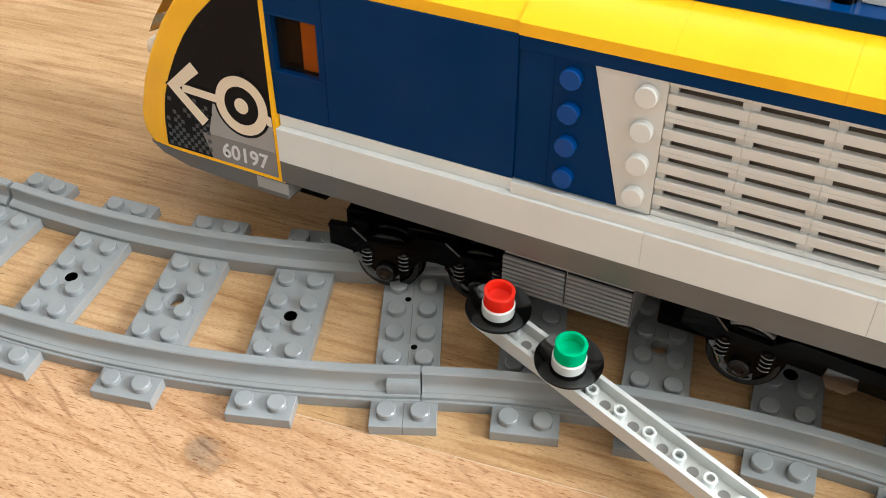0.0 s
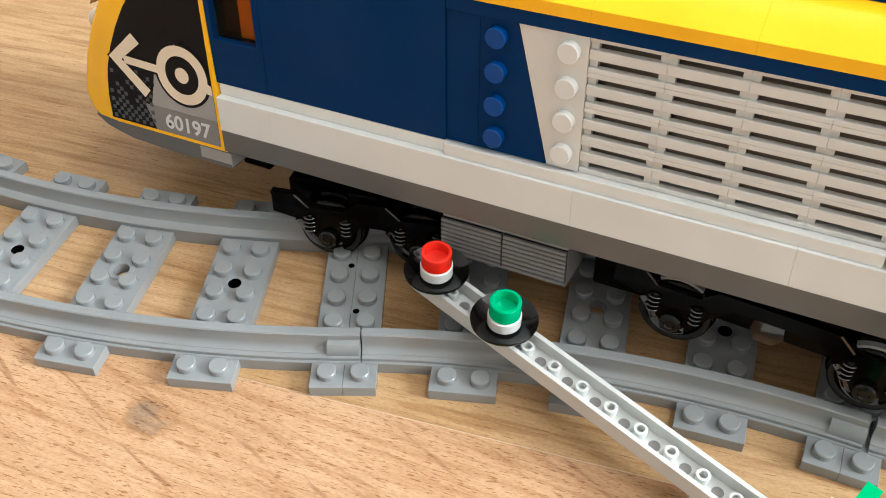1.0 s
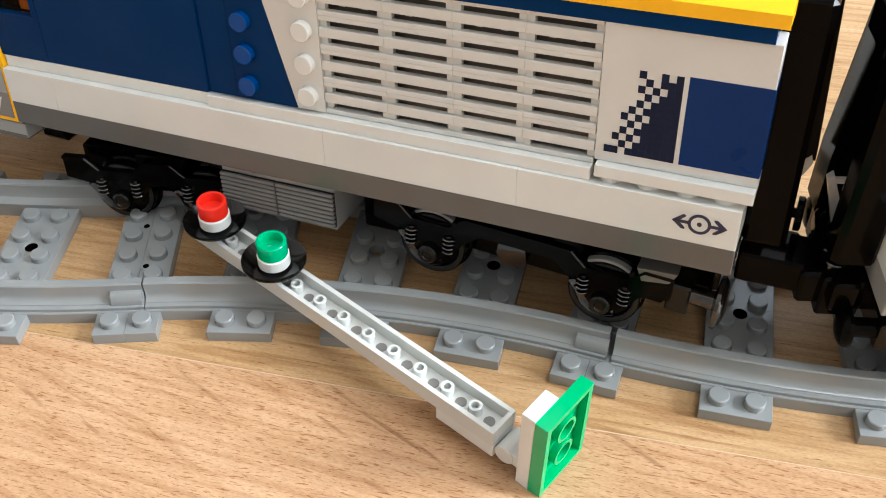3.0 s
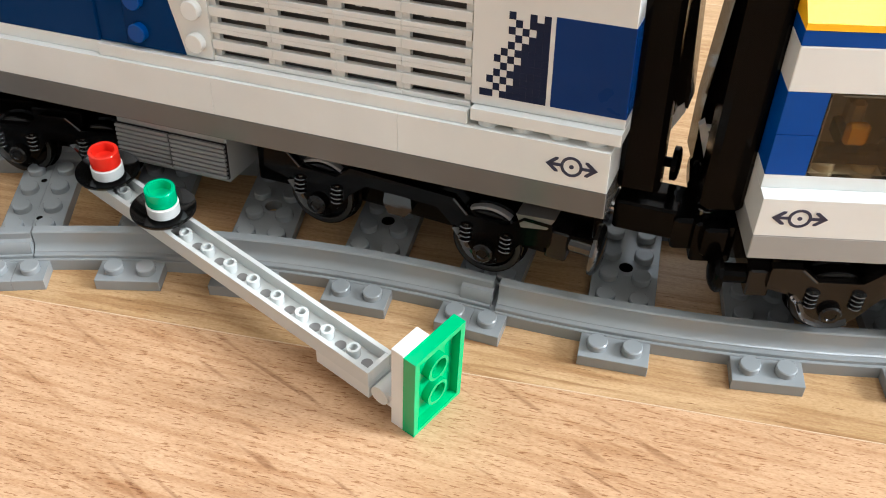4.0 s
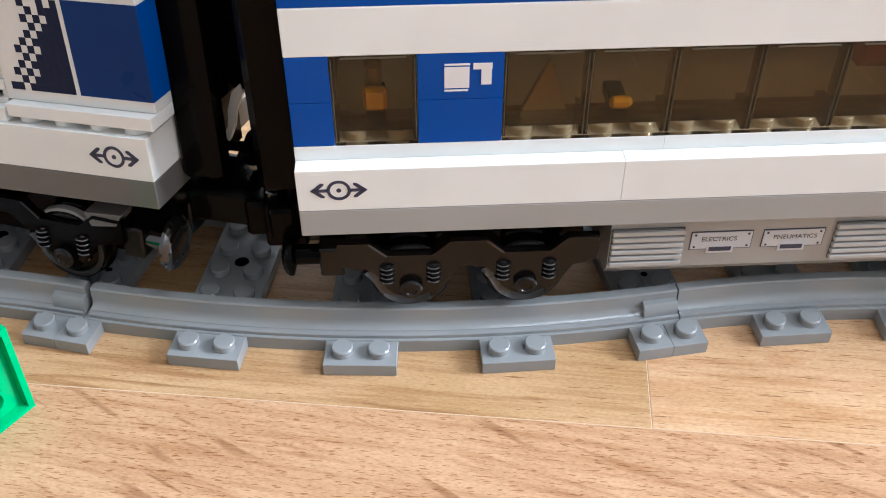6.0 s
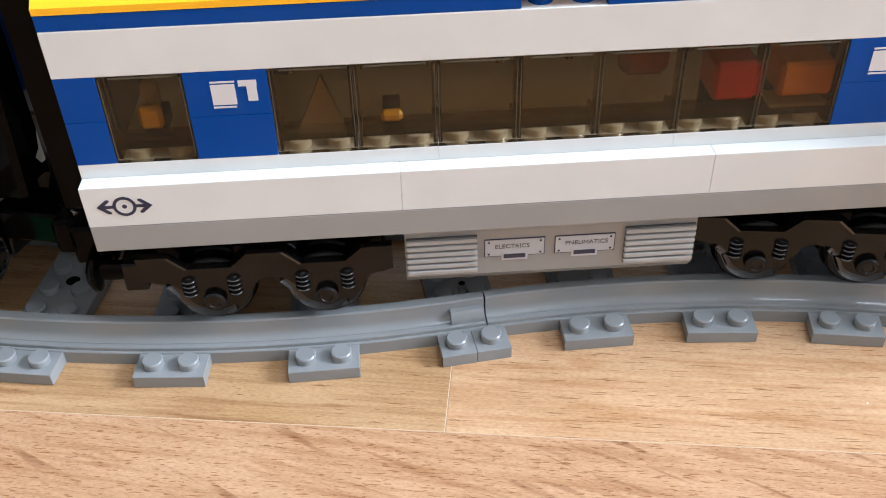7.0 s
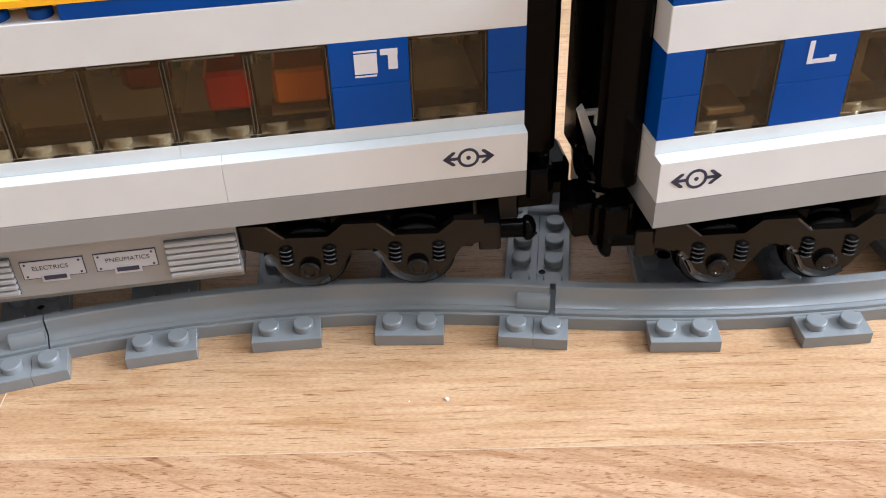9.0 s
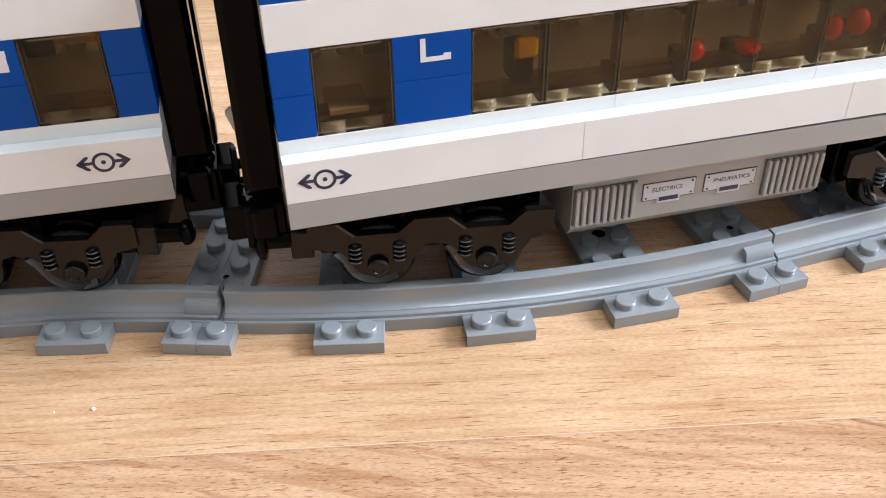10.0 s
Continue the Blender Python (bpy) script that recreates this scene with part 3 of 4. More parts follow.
# ---- coach ----
def coach(m, label, vertical, sign):
    car = thing("toy_coach", m, label, "toy train", "coaches")
    skirt(car, 0, 192, (64, 128), gap=1.0 if vertical else 0.0)
    # sill plates above the ledge
    for a, b in ((0, 72), (72, 120), (120, 192)):
        part("sill", bx(a + 0.012, b - 0.012, 3.6, DEPTH - 3.6, 16.02, 19.2, c=0.08), WHITE, car)
    # corner posts and blue panels
    for y0, y1 in ((3.6, 11), (DEPTH - 11, DEPTH - 3.6)):
        near = y0 < 20
        for a, b in ((0, 8), (184, 192), (24, 40), (152, 168)):
            for k in (0, 1):
                part("blue_brick", bx(a + 0.04, b - 0.04, y0, y1, 19.25 + 9.6 * k, 28.8 + 9.6 * k, c=0.12), BLUE, car)
        spans = [(8, 24)] + [(40 + 16 * i, 56 + 16 * i) for i in range(7)] + [(168, 184)]
        for a, b in spans:
            bm = bmesh.new()
            for x in (a + 4, b - 4):
                stud(bm, x, (y0 + y1) / 2, 19.2)
            part("sill_studs", bm, WHITE, car, "white studs behind the pane")
            bm = bmesh.new()
            o = y0 if near else y1 - 1.2
            i0, i1 = (y0 + 1.25, y1) if near else (y0, y1 - 1.25)
            quadbox(bm, a + 0.03, b - 0.03, o, o + 1.2, 19.25, 38.38, 0.03)
            quadbox(bm, a + 0.95, b - 0.95, i0, i1, 21.6, 22.6, 0.1)
            for u in (a + 0.1, b - 0.9):
                quadbox(bm, u, u + 0.8, i0, i1, 19.3, 24.0, 0.1)
                quadbox(bm, u, u + 0.8, i0, i0 + 1.6, 24.05, 38.3, 0.1) if near else quadbox(bm, u, u + 0.8, i1 - 1.6, i1, 24.05, 38.3, 0.1)
            pane = part("pane", bm, SMOKE, car, "smoked clear window pane")
            pane.visible_shadow = False
            if near:
                # Pale strips paint the thin glints along the pane's edges.
                part("pane_glint", bx(a + 2.2, b - 2.0, y0 - 0.04, y0 + 0.3, 37.8, 38.15, c=0.05), RIM, pane, "pale strip for the light on the top edge")
                for u in (a + 0.3, b - 0.45):
                    part("pane_glint", bx(u, u + 0.15, y0 - 0.03, y0 + 0.3, 20.4, 37.6, c=0.04), RIM, pane, "pale strip for the light on the side edge")
    # header, blue band with a short break, yellow roof edge
    for y0, y1 in ((3.6, 11), (DEPTH - 11, DEPTH - 3.6)):
        part("header", bx(0, 192, y0, y1, 38.42, 48.0, c=0.18), WHITE, car)
        for a, b in ((0, 88), (104, 192)):
            part("roof_band", bx(a, b, y0 + 0.05, y1, 48.03, 51.2, c=0.12), BLUE, car)
        bm = bmesh.new()
        for x in (92, 100):
            stud(bm, x, (y0 + y1) / 2, 48.0)
        part("band_studs", bm, BLUE, car)
    for a, b in ((0, 64), (64, 128), (128, 192)):
        bm = bmesh.new()
        prism(bm, [(3.5, 51.25), (3.5, 52.6), (11.5, 58.4), (DEPTH - 11.5, 58.4), (DEPTH - 3.5, 52.6), (DEPTH - 3.5, 51.25)], "x", a + 0.04, b - 0.04)
        part("roof", bm, YELLOW, car)
    # ends: dark wall and gangway
    for x0, x1, g0, g1 in ((0.5, 7.5, -7.9 if vertical else -9, 0.4), (184.5, 191.5, 191.6, 201)):
        part("end_wall", bx(x0, x1, 11.1, DEPTH - 11.1, 16.1, 51.0, c=0.1), BLACK, car)
        bm = bmesh.new()
        quadbox(bm, g0, g1, 10, 18, 3.2, 57, 1.4)
        lean_in = 1 if x0 < 50 and not vertical else 0
        prism(bm, [(g0 + 1.0 * lean_in, 2), (g1, 2), (g1, 57), (g0 + 3.5 * lean_in, 57), (g0 + 1.0 * lean_in, 17)], "y", DEPTH - 18, DEPTH - 10)
        quadbox(bm, g0, g1, 18.1, DEPTH - 18.1, 49, 57, 0.3)
        quadbox(bm, g0 + 1, g1 - 1, 18.1, DEPTH - 18.1, -1.0, 1.4, 0.3)
        part("gangway", bm, BLACK, car, "black gangway frame")
        e = -1 if x0 < 50 else 1
        w = 0 if e < 0 else 192
        bm = bmesh.new()
        quadbox(bm, *sorted((w, w + e * 9)), 10, 23.9, -11.0, 0.2, 0.6)
        quadbox(bm, *sorted((w, w + e * 5.8)), 24, 38, -11.0, 0.2, 0.6)
        quadbox(bm, *sorted((w + e * 6, w + e * 13.2)), 12, 23.5, -9.5, -0.6, 0.8)
        quadbox(bm, *sorted((w + e * 2, w + e * 7.5)), 7.2, 11, -7.0, 1.0, 0.7)
        bar = part("drawbar", bm, BLACK, car, "black coupling block")
        for v in (22.0,):
            bm = bmesh.new()
            lathe(bm, (w + e * 8.0, v, 4.4), "x", [(1.2, -e * 1.5), (1.2, e * 0.2), (4.0, e * 0.4), (4.0, e * 1.4), (3.4, e * 1.8)], 22)
            part("coupling_disc", bm, BLACK, bar, "round black disc")
        for v in (14.5, 19.0):
            bm = bmesh.new()
            stud(bm, w + e * 6.4, v, 0.1)
            part("stud", bm, GLOSSY, bar)
        if e < 0:
            bm = bmesh.new()
            prism(bm, [(-9.4, 15.6), (-8.2, 16.8), (-3.9, 6.0), (-5.0, 1.2)], "y", 24.6, 26.2)
            quadbox(bm, -7.9, -4.6, 24.7, 26.1, 14.2, 15.4, 0.2)
            quadbox(bm, -5.2, -4.0, 24.7, 26.1, 11.4, 15.3, 0.2)
            part("coupling_lever", bm, PALE, car, "pale grey slanted coupling lever")
        else:
            part("coupling_hook", bx(194.2, 197.0, 18.2, 19.4, 0.4, 4.8, c=0.3), PALE, car, "small pale hook")
    # interior: floor and seats
    part("cabin_floor", bx(2, 190, 11.2, DEPTH - 11.2, 16.1, 18.4, c=0.1), ASH, car)
    inside = ((16, 4.6, 25.6, 30.6, YELLOW), (63, 4.4, 24.4, 26.8, YELLOW), (131.5, 9, 25.2, 33.8, RED), (146, 11, 25.4, 33.0, ORANGE))
    if vertical:
        inside = ((15, 8, 18.5, 24, TAN), (52.3, 5, 29.5, 34, YELLOW), (91, 5, 22, 27.5, RED), (104.1, 6, 22.4, 26, RED), (124.8, 4, 23, 29, RED), (131, 5, 23.5, 30, RED), (160, 8, 18.5, 27, BLACK))
    for x, w, z0, z1, mat in inside:
        z0 = max(z0, 22.7)
        bm = bmesh.new()
        if mat is RED and vertical:
            mid, tall = (z0 + z1) / 2, (z1 - z0) / 2
            lathe(bm, (x, 7.6, mid), "z", [(w * 0.5 * math.cos(radians(d)) + 0.05, tall * math.sin(radians(d))) for d in range(-80, 81, 20)], 16)
        else:
            quadbox(bm, x - w / 2, x + w / 2, 5.0, 7.2 if mat is YELLOW else 15, z0, z1, min(w, z1 - z0) * (0.3 if mat is YELLOW else 0.1))
        part("seat", bm, mat, car)
        part("seat_base", bx(x - w / 2 + 0.4, x + w / 2 - 0.4, 6.9 if mat is YELLOW else 11.3, 15, 22.65 if mat is YELLOW else 18.45, z0 + 0.9, c=0.3), BLACK, car)
    if vertical:
        part("ceiling_unit", bx(84, 101, 12.5, 15.5, 33.0, 37.6, c=0.4), TAN, car, "pale unit under the roof")
    else:
        bm = bmesh.new()
        prism(bm, [(44, 21.5), (53.5, 21.5), (49.4, 33.5)], "y", 9.0, 10.6)
        part("seat_divider", bm, TAN, car, "tan triangular divider behind the pane")
        part("seat", bx(110, 120, 12, 17, 27.5, 34.5, c=1.6), DULL_RED, car, "dull red seat back")
        part("table", bx(139.5, 152, 5.6, 12, 22.7, 23.5, c=0.2), TAN, car, "tan table top")
        part("seat_back", bx(14.2, 17.4, 8, 12, 28, 34.0, c=0.8), TAN, car)
    # equipment box, and a slab added to darken the space under the floor
    part("underfloor", bx(2, 190, 13, 35, -6.5, -0.1, c=0.5), BLACK, car, "black slab added to darken the space underneath")
    bm = bmesh.new()
    prism(bm, [(3.6, -0.2), (3.6, -14.9), (5.4, -17.2), (DEPTH - 5.4, -17.2), (DEPTH - 3.6, -14.9), (DEPTH - 3.6, -0.2)], "x", 64, 128)
    box = part("equipment_box", bm, GREY, car, "light grey equipment box under the floor")
    for a in (64, 112):
        ridged(car, a + 0.2, a + 15.8, -13.8, -3.9, 2.6, vertical, 9 if vertical else 6, GREY if vertical else BAR, 0.62 if vertical else 0.7, STONE)
    for a, word in ((81.5, "ELECTRICS"), (97.0, "PNEUMATICS")):
        plate = part("label_plate", bx(a, a + 13, 3.3, 3.59, -10.0, -5.6, c=0.05), PLATE, box, "white equipment label")
        bm = bmesh.new()
        quadbox(bm, a + 3.6, a + 9.4, 3.22, 3.35, -11.2, -9.0, 0.05)
        part("latch_surround", bm, PLATE, plate)
        part("latch", bx(a + 4.1, a + 8.9, 3.12, 3.24, -10.6, -9.5, c=0.02), INK, plate)
        writing(word, 1.6, DIM, plate, mm(a + 2.1, 3.27, -7.9, 90), bold=0.0)
        bm = bmesh.new()
        for u in (a + 0.8, a + 12.2):
            for w in (-6.2, -9.4):
                lathe(bm, (u, 3.3, w), "y", [(0.28, 0), (0.28, -0.08)], 8)
        part("rivets", bm, INK, plate)
        bm = bmesh.new()
        for x0, x1, z0, z1 in ((a, a + 13, -5.58, -5.4), (a, a + 3.5, -10.2, -10.02), (a + 9.5, a + 13, -10.2, -10.02), (a - 0.18, a, -10.2, -5.4), (a + 13, a + 13.18, -10.2, -5.4)):
            quadbox(bm, x0, x1, 3.4, 3.58, z0, z1, 0.02)
        part("label_outline", bm, INK, plate)
    # stickers
    for x in (8.2, 179.2):
        part("sticker", bx(x - 7, x + 7, -0.012, 0.02, 7.6, 15.0, c=0.003), WHITE, car, "clear film with the printed emblem")
        emblem(car, x, 11.3, 11.2, -0.06)
    for a in (24, 152):
        bm = bmesh.new()
        if sign == "seat":
            for x0, x1, z0, z1 in ((4.6, 9.2, 30.6, 35.0), (4.6, 9.0, 29.9, 30.3), (4.6, 9.3, 35.3, 35.7), (9.9, 13.4, 34.4, 35.7), (11.4, 13.3, 31.2, 34.4)):
                quadbox(bm, a + x0 + 0.4, a + x1 + 0.4, 3.5, 3.58, z0 + 0.7, z1 + 0.7, 0.02)
        else:
            quadbox(bm, a + 5.6, a + 6.7, 3.5, 3.58, 32.6, 37.6, 0.02)
            quadbox(bm, a + 6.7, a + 11.8, 3.5, 3.58, 32.6, 33.6, 0.02)
            quadbox(bm, a + 10.3, a + 11.8, 3.5, 3.58, 33.6, 34.1, 0.02)
        part("pictogram", bm, LABEL, car, "white printed pictogram")
    return car


COACH = mm(167.43, -64.4, 32.8, rz=-7.16)
one = coach(COACH, "white and blue toy passenger coach with yellow roof on the track", False, "seat")
two = coach(mm(379.19, -107.55, 32.2, rz=-4.6), "second white and blue toy coach with smoked windows on the track", True, "corner")
for car, yaws in ((one, (-0.2, -7.6)), (two, (-8.6, 4.6))):
    bogie(car, 34, 0.0, yaws[0], (-1,), pad=0.95)
    bogie(car, 158, 0.0, yaws[1], (1,), pad=0.62)


# ---- locomotive ----
loco = thing("toy_locomotive", mm(139.22, -52.94, 34.7, -7.14, -2.61, -24.91), "dark blue, white and yellow toy locomotive, its nose off the rails", "toy train")
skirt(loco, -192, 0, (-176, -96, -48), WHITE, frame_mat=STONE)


def body_row(x0, x1, z0, z1, mat, name="side_brick", y0=2.0, c=0.14):
    for a, b in ((y0, y0 + 8), (DEPTH - y0 - 8, DEPTH - y0)):
        part(name, bx(x0 + 0.04, x1 - 0.04, a, b, z0, z1, c=c), mat, loco)


# wall: dark blue panel with a window behind the cab
for a, b in ((2, 10), (DEPTH - 10, DEPTH - 2)):
    part("wall_panel", holed((-193, -177.03), (-191.3, -178.6), (19.22, 54.4), (31.4, 45.8), a, b), NAVY, loco, "dark blue side wall round the cab window")
    part("wall_panel", bx(-176.97, -128.04, a + 0.04, b, 19.22, 54.4, c=0.12), NAVY, loco, "plain dark blue side wall")
    out = a - 0.25 if a < 20 else b - 0.05
    bm = bmesh.new()
    for x0, x1, z0, z1 in ((-192.3, -177.9, 45.8, 46.5), (-192.3, -177.9, 30.6, 31.4), (-192.3, -191.3, 31.42, 45.78), (-178.6, -177.9, 31.42, 45.78)):
        quadbox(bm, x0, x1, out, out + 0.3, z0, z1, 0.1)
    part("window_frame", bm, NAVY, loco, "raised rim round the cab window")
    part("pane", bx(-191.3, -178.6, a + 1.6, a + 2.6, 31.4, 45.8, c=0.1), TINTED, loco, "smoked clear cab window").visible_shadow = False
part("driver_seat", bx(-186.0, -176.5, 5.6, 14, 19, 44.5, c=0.6), ORANGE, loco, "orange brick inside the cab")
# Black sheet behind the front part of the cab window.
part("cab_backing", bx(-193, -186.2, 6.0, 9.0, 19.3, 54, c=0.2), BLACK, loco)
body_row(-192, -128, 16.02, 19.15, WHITE, "sill")
body_row(-128, -96, 16.02, 19.15, WHITE, "sill")
body_row(-128, -32, 16.02, 19.15, WHITE, "sill", 0.9)
# blue and white plates with side studs
for side in (0, 1):
    def ys(v):
        return v if not side else DEPTH - v
    def slab(bm, outline, v0, v1):
        lo, hi = sorted((ys(v0), ys(v1)))
        prism(bm, outline, "y", lo, hi)
    bm = bmesh.new()
    slab(bm, [(-127.9, 19.3), (-120.1, 19.3), (-120.1, 51.1), (-127.9, 51.1)], 2.8, 9.5)
    part("side_tile", bm, NAVY, loco)
    bm = bmesh.new()
    slab(bm, [(-120, 19.3), (-103.6, 19.3), (-111.6, 51.1), (-120, 51.1)], 2.8, 9.5)
    plate = part("side_plate", bm, NAVY, loco, "dark blue plate with side studs")
    for k in range(4):
        bm = bmesh.new()
        stud(bm, -116, ys(2.8), 23.2 + 8 * k, "y", -1 if not side else 1)
        part("stud", bm, STUD_BLUE, plate)
    bm = bmesh.new()
    slab(bm, [(-103.4, 19.3), (-96.1, 19.3), (-96.1, 51.1), (-111.4, 51.1)], 2.8, 9.5)
    plate = part("side_plate", bm, PALE, loco, "pale grey wedge plate with side studs")
    for k in range(4):
        bm = bmesh.new()
        stud(bm, -100, ys(2.8), 23.2 + 8 * k, "y", -1 if not side else 1)
        part("stud", bm, WHITE, plate)
    # louvre tiles
    for k in range(4):
        # Dark backing gives the slots between the slats their shade.
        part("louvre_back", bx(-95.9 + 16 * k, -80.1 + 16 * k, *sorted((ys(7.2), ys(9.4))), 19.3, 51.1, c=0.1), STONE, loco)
        for row in range(4):
            bm = bmesh.new()
            a, z = -96 + 16 * k, 19.25 + 8 * row
            lo, hi = sorted((ys(3.8), ys(5.3)))
            quadbox(bm, a + 0.005, a + 1.7, lo, hi, z, z + 7.98, 0.04)
            quadbox(bm, a + 14.3, a + 15.995, lo, hi, z, z + 7.98, 0.04)
            lo, hi = sorted((ys(2.9), ys(4.6)))
            for z0, z1 in ((0.0, 1.15), (2.85, 5.15), (6.85, 7.995)):
                quadbox(bm, a + 0.005, a + 15.995, lo, hi, z + z0, z + z1, 0.12)
            lo, hi = sorted((ys(5.4), ys(7.1)))
            for u in (5.0, 10.6):
                quadbox(bm, a + u - 0.8, a + u + 0.8, lo, hi, z + 1.6, z + 2.5, 0.1)
            part("louvre_tile", bm, PALE, loco)
    # rear printed panel
    lo, hi = sorted((ys(2.8), ys(9.5)))
    part("rear_panel", bx(-31.85, 1.6, lo, hi, 20.4, 51.1, c=0.15), PALE, loco)
    part("rear_sill", bx(-31.2, 1.6, *sorted((ys(0.6), ys(9.5))), 17.5, 20.35, c=0.15), WHITE, loco)
    if not side:
        part("blue_print", bx(-14.4, 1.63, 2.7, 2.79, 22.8, 42.2, c=0.01), PRINT_BLUE, loco)
        # Brighter blue than the side's print paints the light on this end.
        part("blue_print", bx(1.61, 1.68, 2.7, 9.4, 22.8, 42.2, c=0.01), BLUE, loco, "rear corner's face in brighter blue for the light on it")
        bm = bmesh.new()
        rows = ("1101111111", "0010111111", "0101011111", "0010111111", "0001011111", "0010101111", "0001011111", "0000101111", "0000010111", "0000101011", "0000010111", "0000100101")
        for i, row in enumerate(rows):
            for j, bit in enumerate(row):
                if bit == "1":
                    quadbox(bm, -30.0 + 1.46 * j, -28.55 + 1.46 * j, 2.7, 2.79, 22.8 + 1.6 * i, 24.39 + 1.6 * i, 0.01)
        part("checker_print", bm, CHECK, loco, "dark checkered print fading out")
    part("rear_studs", (lambda b: ([stud(b, -4 - 8 * k, ys(3.8), 16.0) for k in range(4)], b)[1])(bmesh.new()), WHITE, loco)
body_row(-128, 0, 51.15, 54.4, NAVY, "roof_band", 2.2)
for x0, x1 in ((-192, -160), (-160, -128), (-128, -96), (-96, -64), (-64, -32), (-32, 2)):
    bm = bmesh.new()
    out = 0.6 if x0 < -130 else 0.0
    prism(bm, [(1.8 + out, 54.45), (1.8 + out, 57.2), (12.4, 63.8), (DEPTH - 12.4, 63.8), (DEPTH - 1.8 - out, 57.2), (DEPTH - 1.8 - out, 54.45)], "x", x0 + 0.02, x1 - 0.02)
    part("roof_slope", bm, YELLOW, loco)
part("roof_ridge", bx(-150, 0, 12.8, DEPTH - 12.8, 63.85, 67.0, c=0.15), NAVY, loco)
for k in range(3):
    part("roof_tile", bx(-66.8 + 16 * k, -51.0 + 16 * k, 18.6, 29.4, 67.05, 70.0, c=0.15), WHITE, loco, "white roof tile")
for y in (18.6, 29.4):
    bm = bmesh.new()
    lathe(bm, (-69.8, y, 67.0), "z", [(2.3, 0), (2.3, 2.6), (1.9, 3.1)], 18)
    part("roof_knob", bm, BLACK, loco, "round black roof fitting")
emblem(loco, -8.0, 11.3, 11.4, -0.1)
# rear gangway
bm = bmesh.new()
quadbox(bm, 0.1, 9.3, 10, 16.4, 2, 58, 1.2)
quadbox(bm, 0.1, 9.3, 16.5, 22, 18.5, 58, 0.5)
prism(bm, [(0.1, 18.5), (11.4, 18.5), (9.7, 58), (0.1, 58)], "y", 22.05, 31)
quadbox(bm, 0.1, 4.6, 16.5, 31, 2, 18.4, 0.3)
part("gangway", bm, BLACK, loco, "black rear gangway")
bm = bmesh.new()
quadbox(bm, 0, 14.5, 11, 23.5, -8.6, -1.2, 0.6)
quadbox(bm, 0, 12.0, 23.6, 37, -14.0, -9.2, 0.6)
part("drawbar", bm, BLACK, loco, "black coupling block")
bm = bmesh.new()
prism(bm, [(5.0, 7.2), (6.2, 6.0), (7.9, 9.6), (8.6, 13.0), (11.0, 17.8), (10.5, 19.8), (8.4, 17.8), (6.9, 13.4), (6.4, 9.6)], "y", 21.6, 23.0)
# White instead of tan, so that the lever looks lit.
part("coupling_lever", bm, WHITE, loco, "slanted gangway lever, painted white to look lit")
bm = bmesh.new()
lathe(bm, (4.5, 24, 3.7), "x", [(1.2, 0), (1.2, 5.2), (4.0, 5.4), (4.0, 6.6), (3.4, 7.0)], 22)
part("gangway_disc", bm, BLACK, loco, "round black disc")
# equipment box and trucks
# Both black blocks also darken the space under the locomotive.
part("underfloor", bx(-92, -4, 10, 38, -16.0, -0.1, c=0.6), BLACK, loco, "black motor block under the floor")
part("underfloor", bx(-186, -131, 12, 36, -6.0, -0.1, c=0.6), BLACK, loco)
box = part("equipment_box", bx(-130, -97, 4.4, DEPTH - 4.4, -15.4, -0.2, c=0.4), GREY, loco, "light grey grille box under the floor")
ridged(loco, -130, -113.6, -14.2, -4.0, 3.4, n=8, mat=SLATE, fill=0.74)
ridged(loco, -113.4, -97, -14.2, -4.0, 3.4, n=8, mat=SLATE, fill=0.74)
bogie(loco, -153.5, -1.6, 12.0, (), lobes=(6.2, 4.9), mat=BLACK)
part("nose_block", bx(-194, -184, 8, 40, -9.5, -0.1, c=1.5), BLACK, loco, "black block behind the nose")
bogie(loco, -47.7, 1.0, 0.0, (1,), 24.5, 21.6, 1.3, 4.2, True, (5.6, 4.9), BLACK, GLOSSY)

# cab: one curved shell across the train, rounded in plan, its sides leaning in a little
NOSE = [(-191, 0), (-214, 0), (-231, 0.0), (-238.0, 0.6), (-240.0, 3.0), (-240.6, 6), (-240.4, 9.5), (-238.0, 18), (-234, 27), (-228.5, 36.2), (-222.5, 43.8), (-214, 51.5), (-204, 57.5), (-193.5, 60.5), (-193.0, 40), (-192.6, 20)]
LOWER = [(-190.4, -5.2), (-212, -5), (-226, -4.4), (-235, -2.4), (-238.8, 0), (-190.6, 0)]


def lean(x, y, z):
    k = 0.05 * z
    return x, y + k if y < DEPTH / 2 else y - k, z


def nose_at(x, y):
    k = abs(y - DEPTH / 2) / (DEPTH / 2)
    back = 4.0 * (1 - math.sqrt(max(0.0, 1 - k ** 5)))
    return x + back * min(1.0, max(0.0, (-196 - x) / 42))


def shell(outline, ys_list, mat, name, label):
    bm = bmesh.new()
    rows = []
    for y in ys_list:
        rows.append([bm.verts.new(lean(nose_at(x, y), y, z)) for x, z in outline])
    n = len(outline)
    for a, b in zip(rows, rows[1:]):
        for i in range(n):
            bm.faces.new((a[i], a[(i + 1) % n], b[(i + 1) % n], b[i]))
    bm.faces.new(rows[0])
    bm.faces.new(rows[-1][::-1])
    return part(name, bm, mat, loco, label)


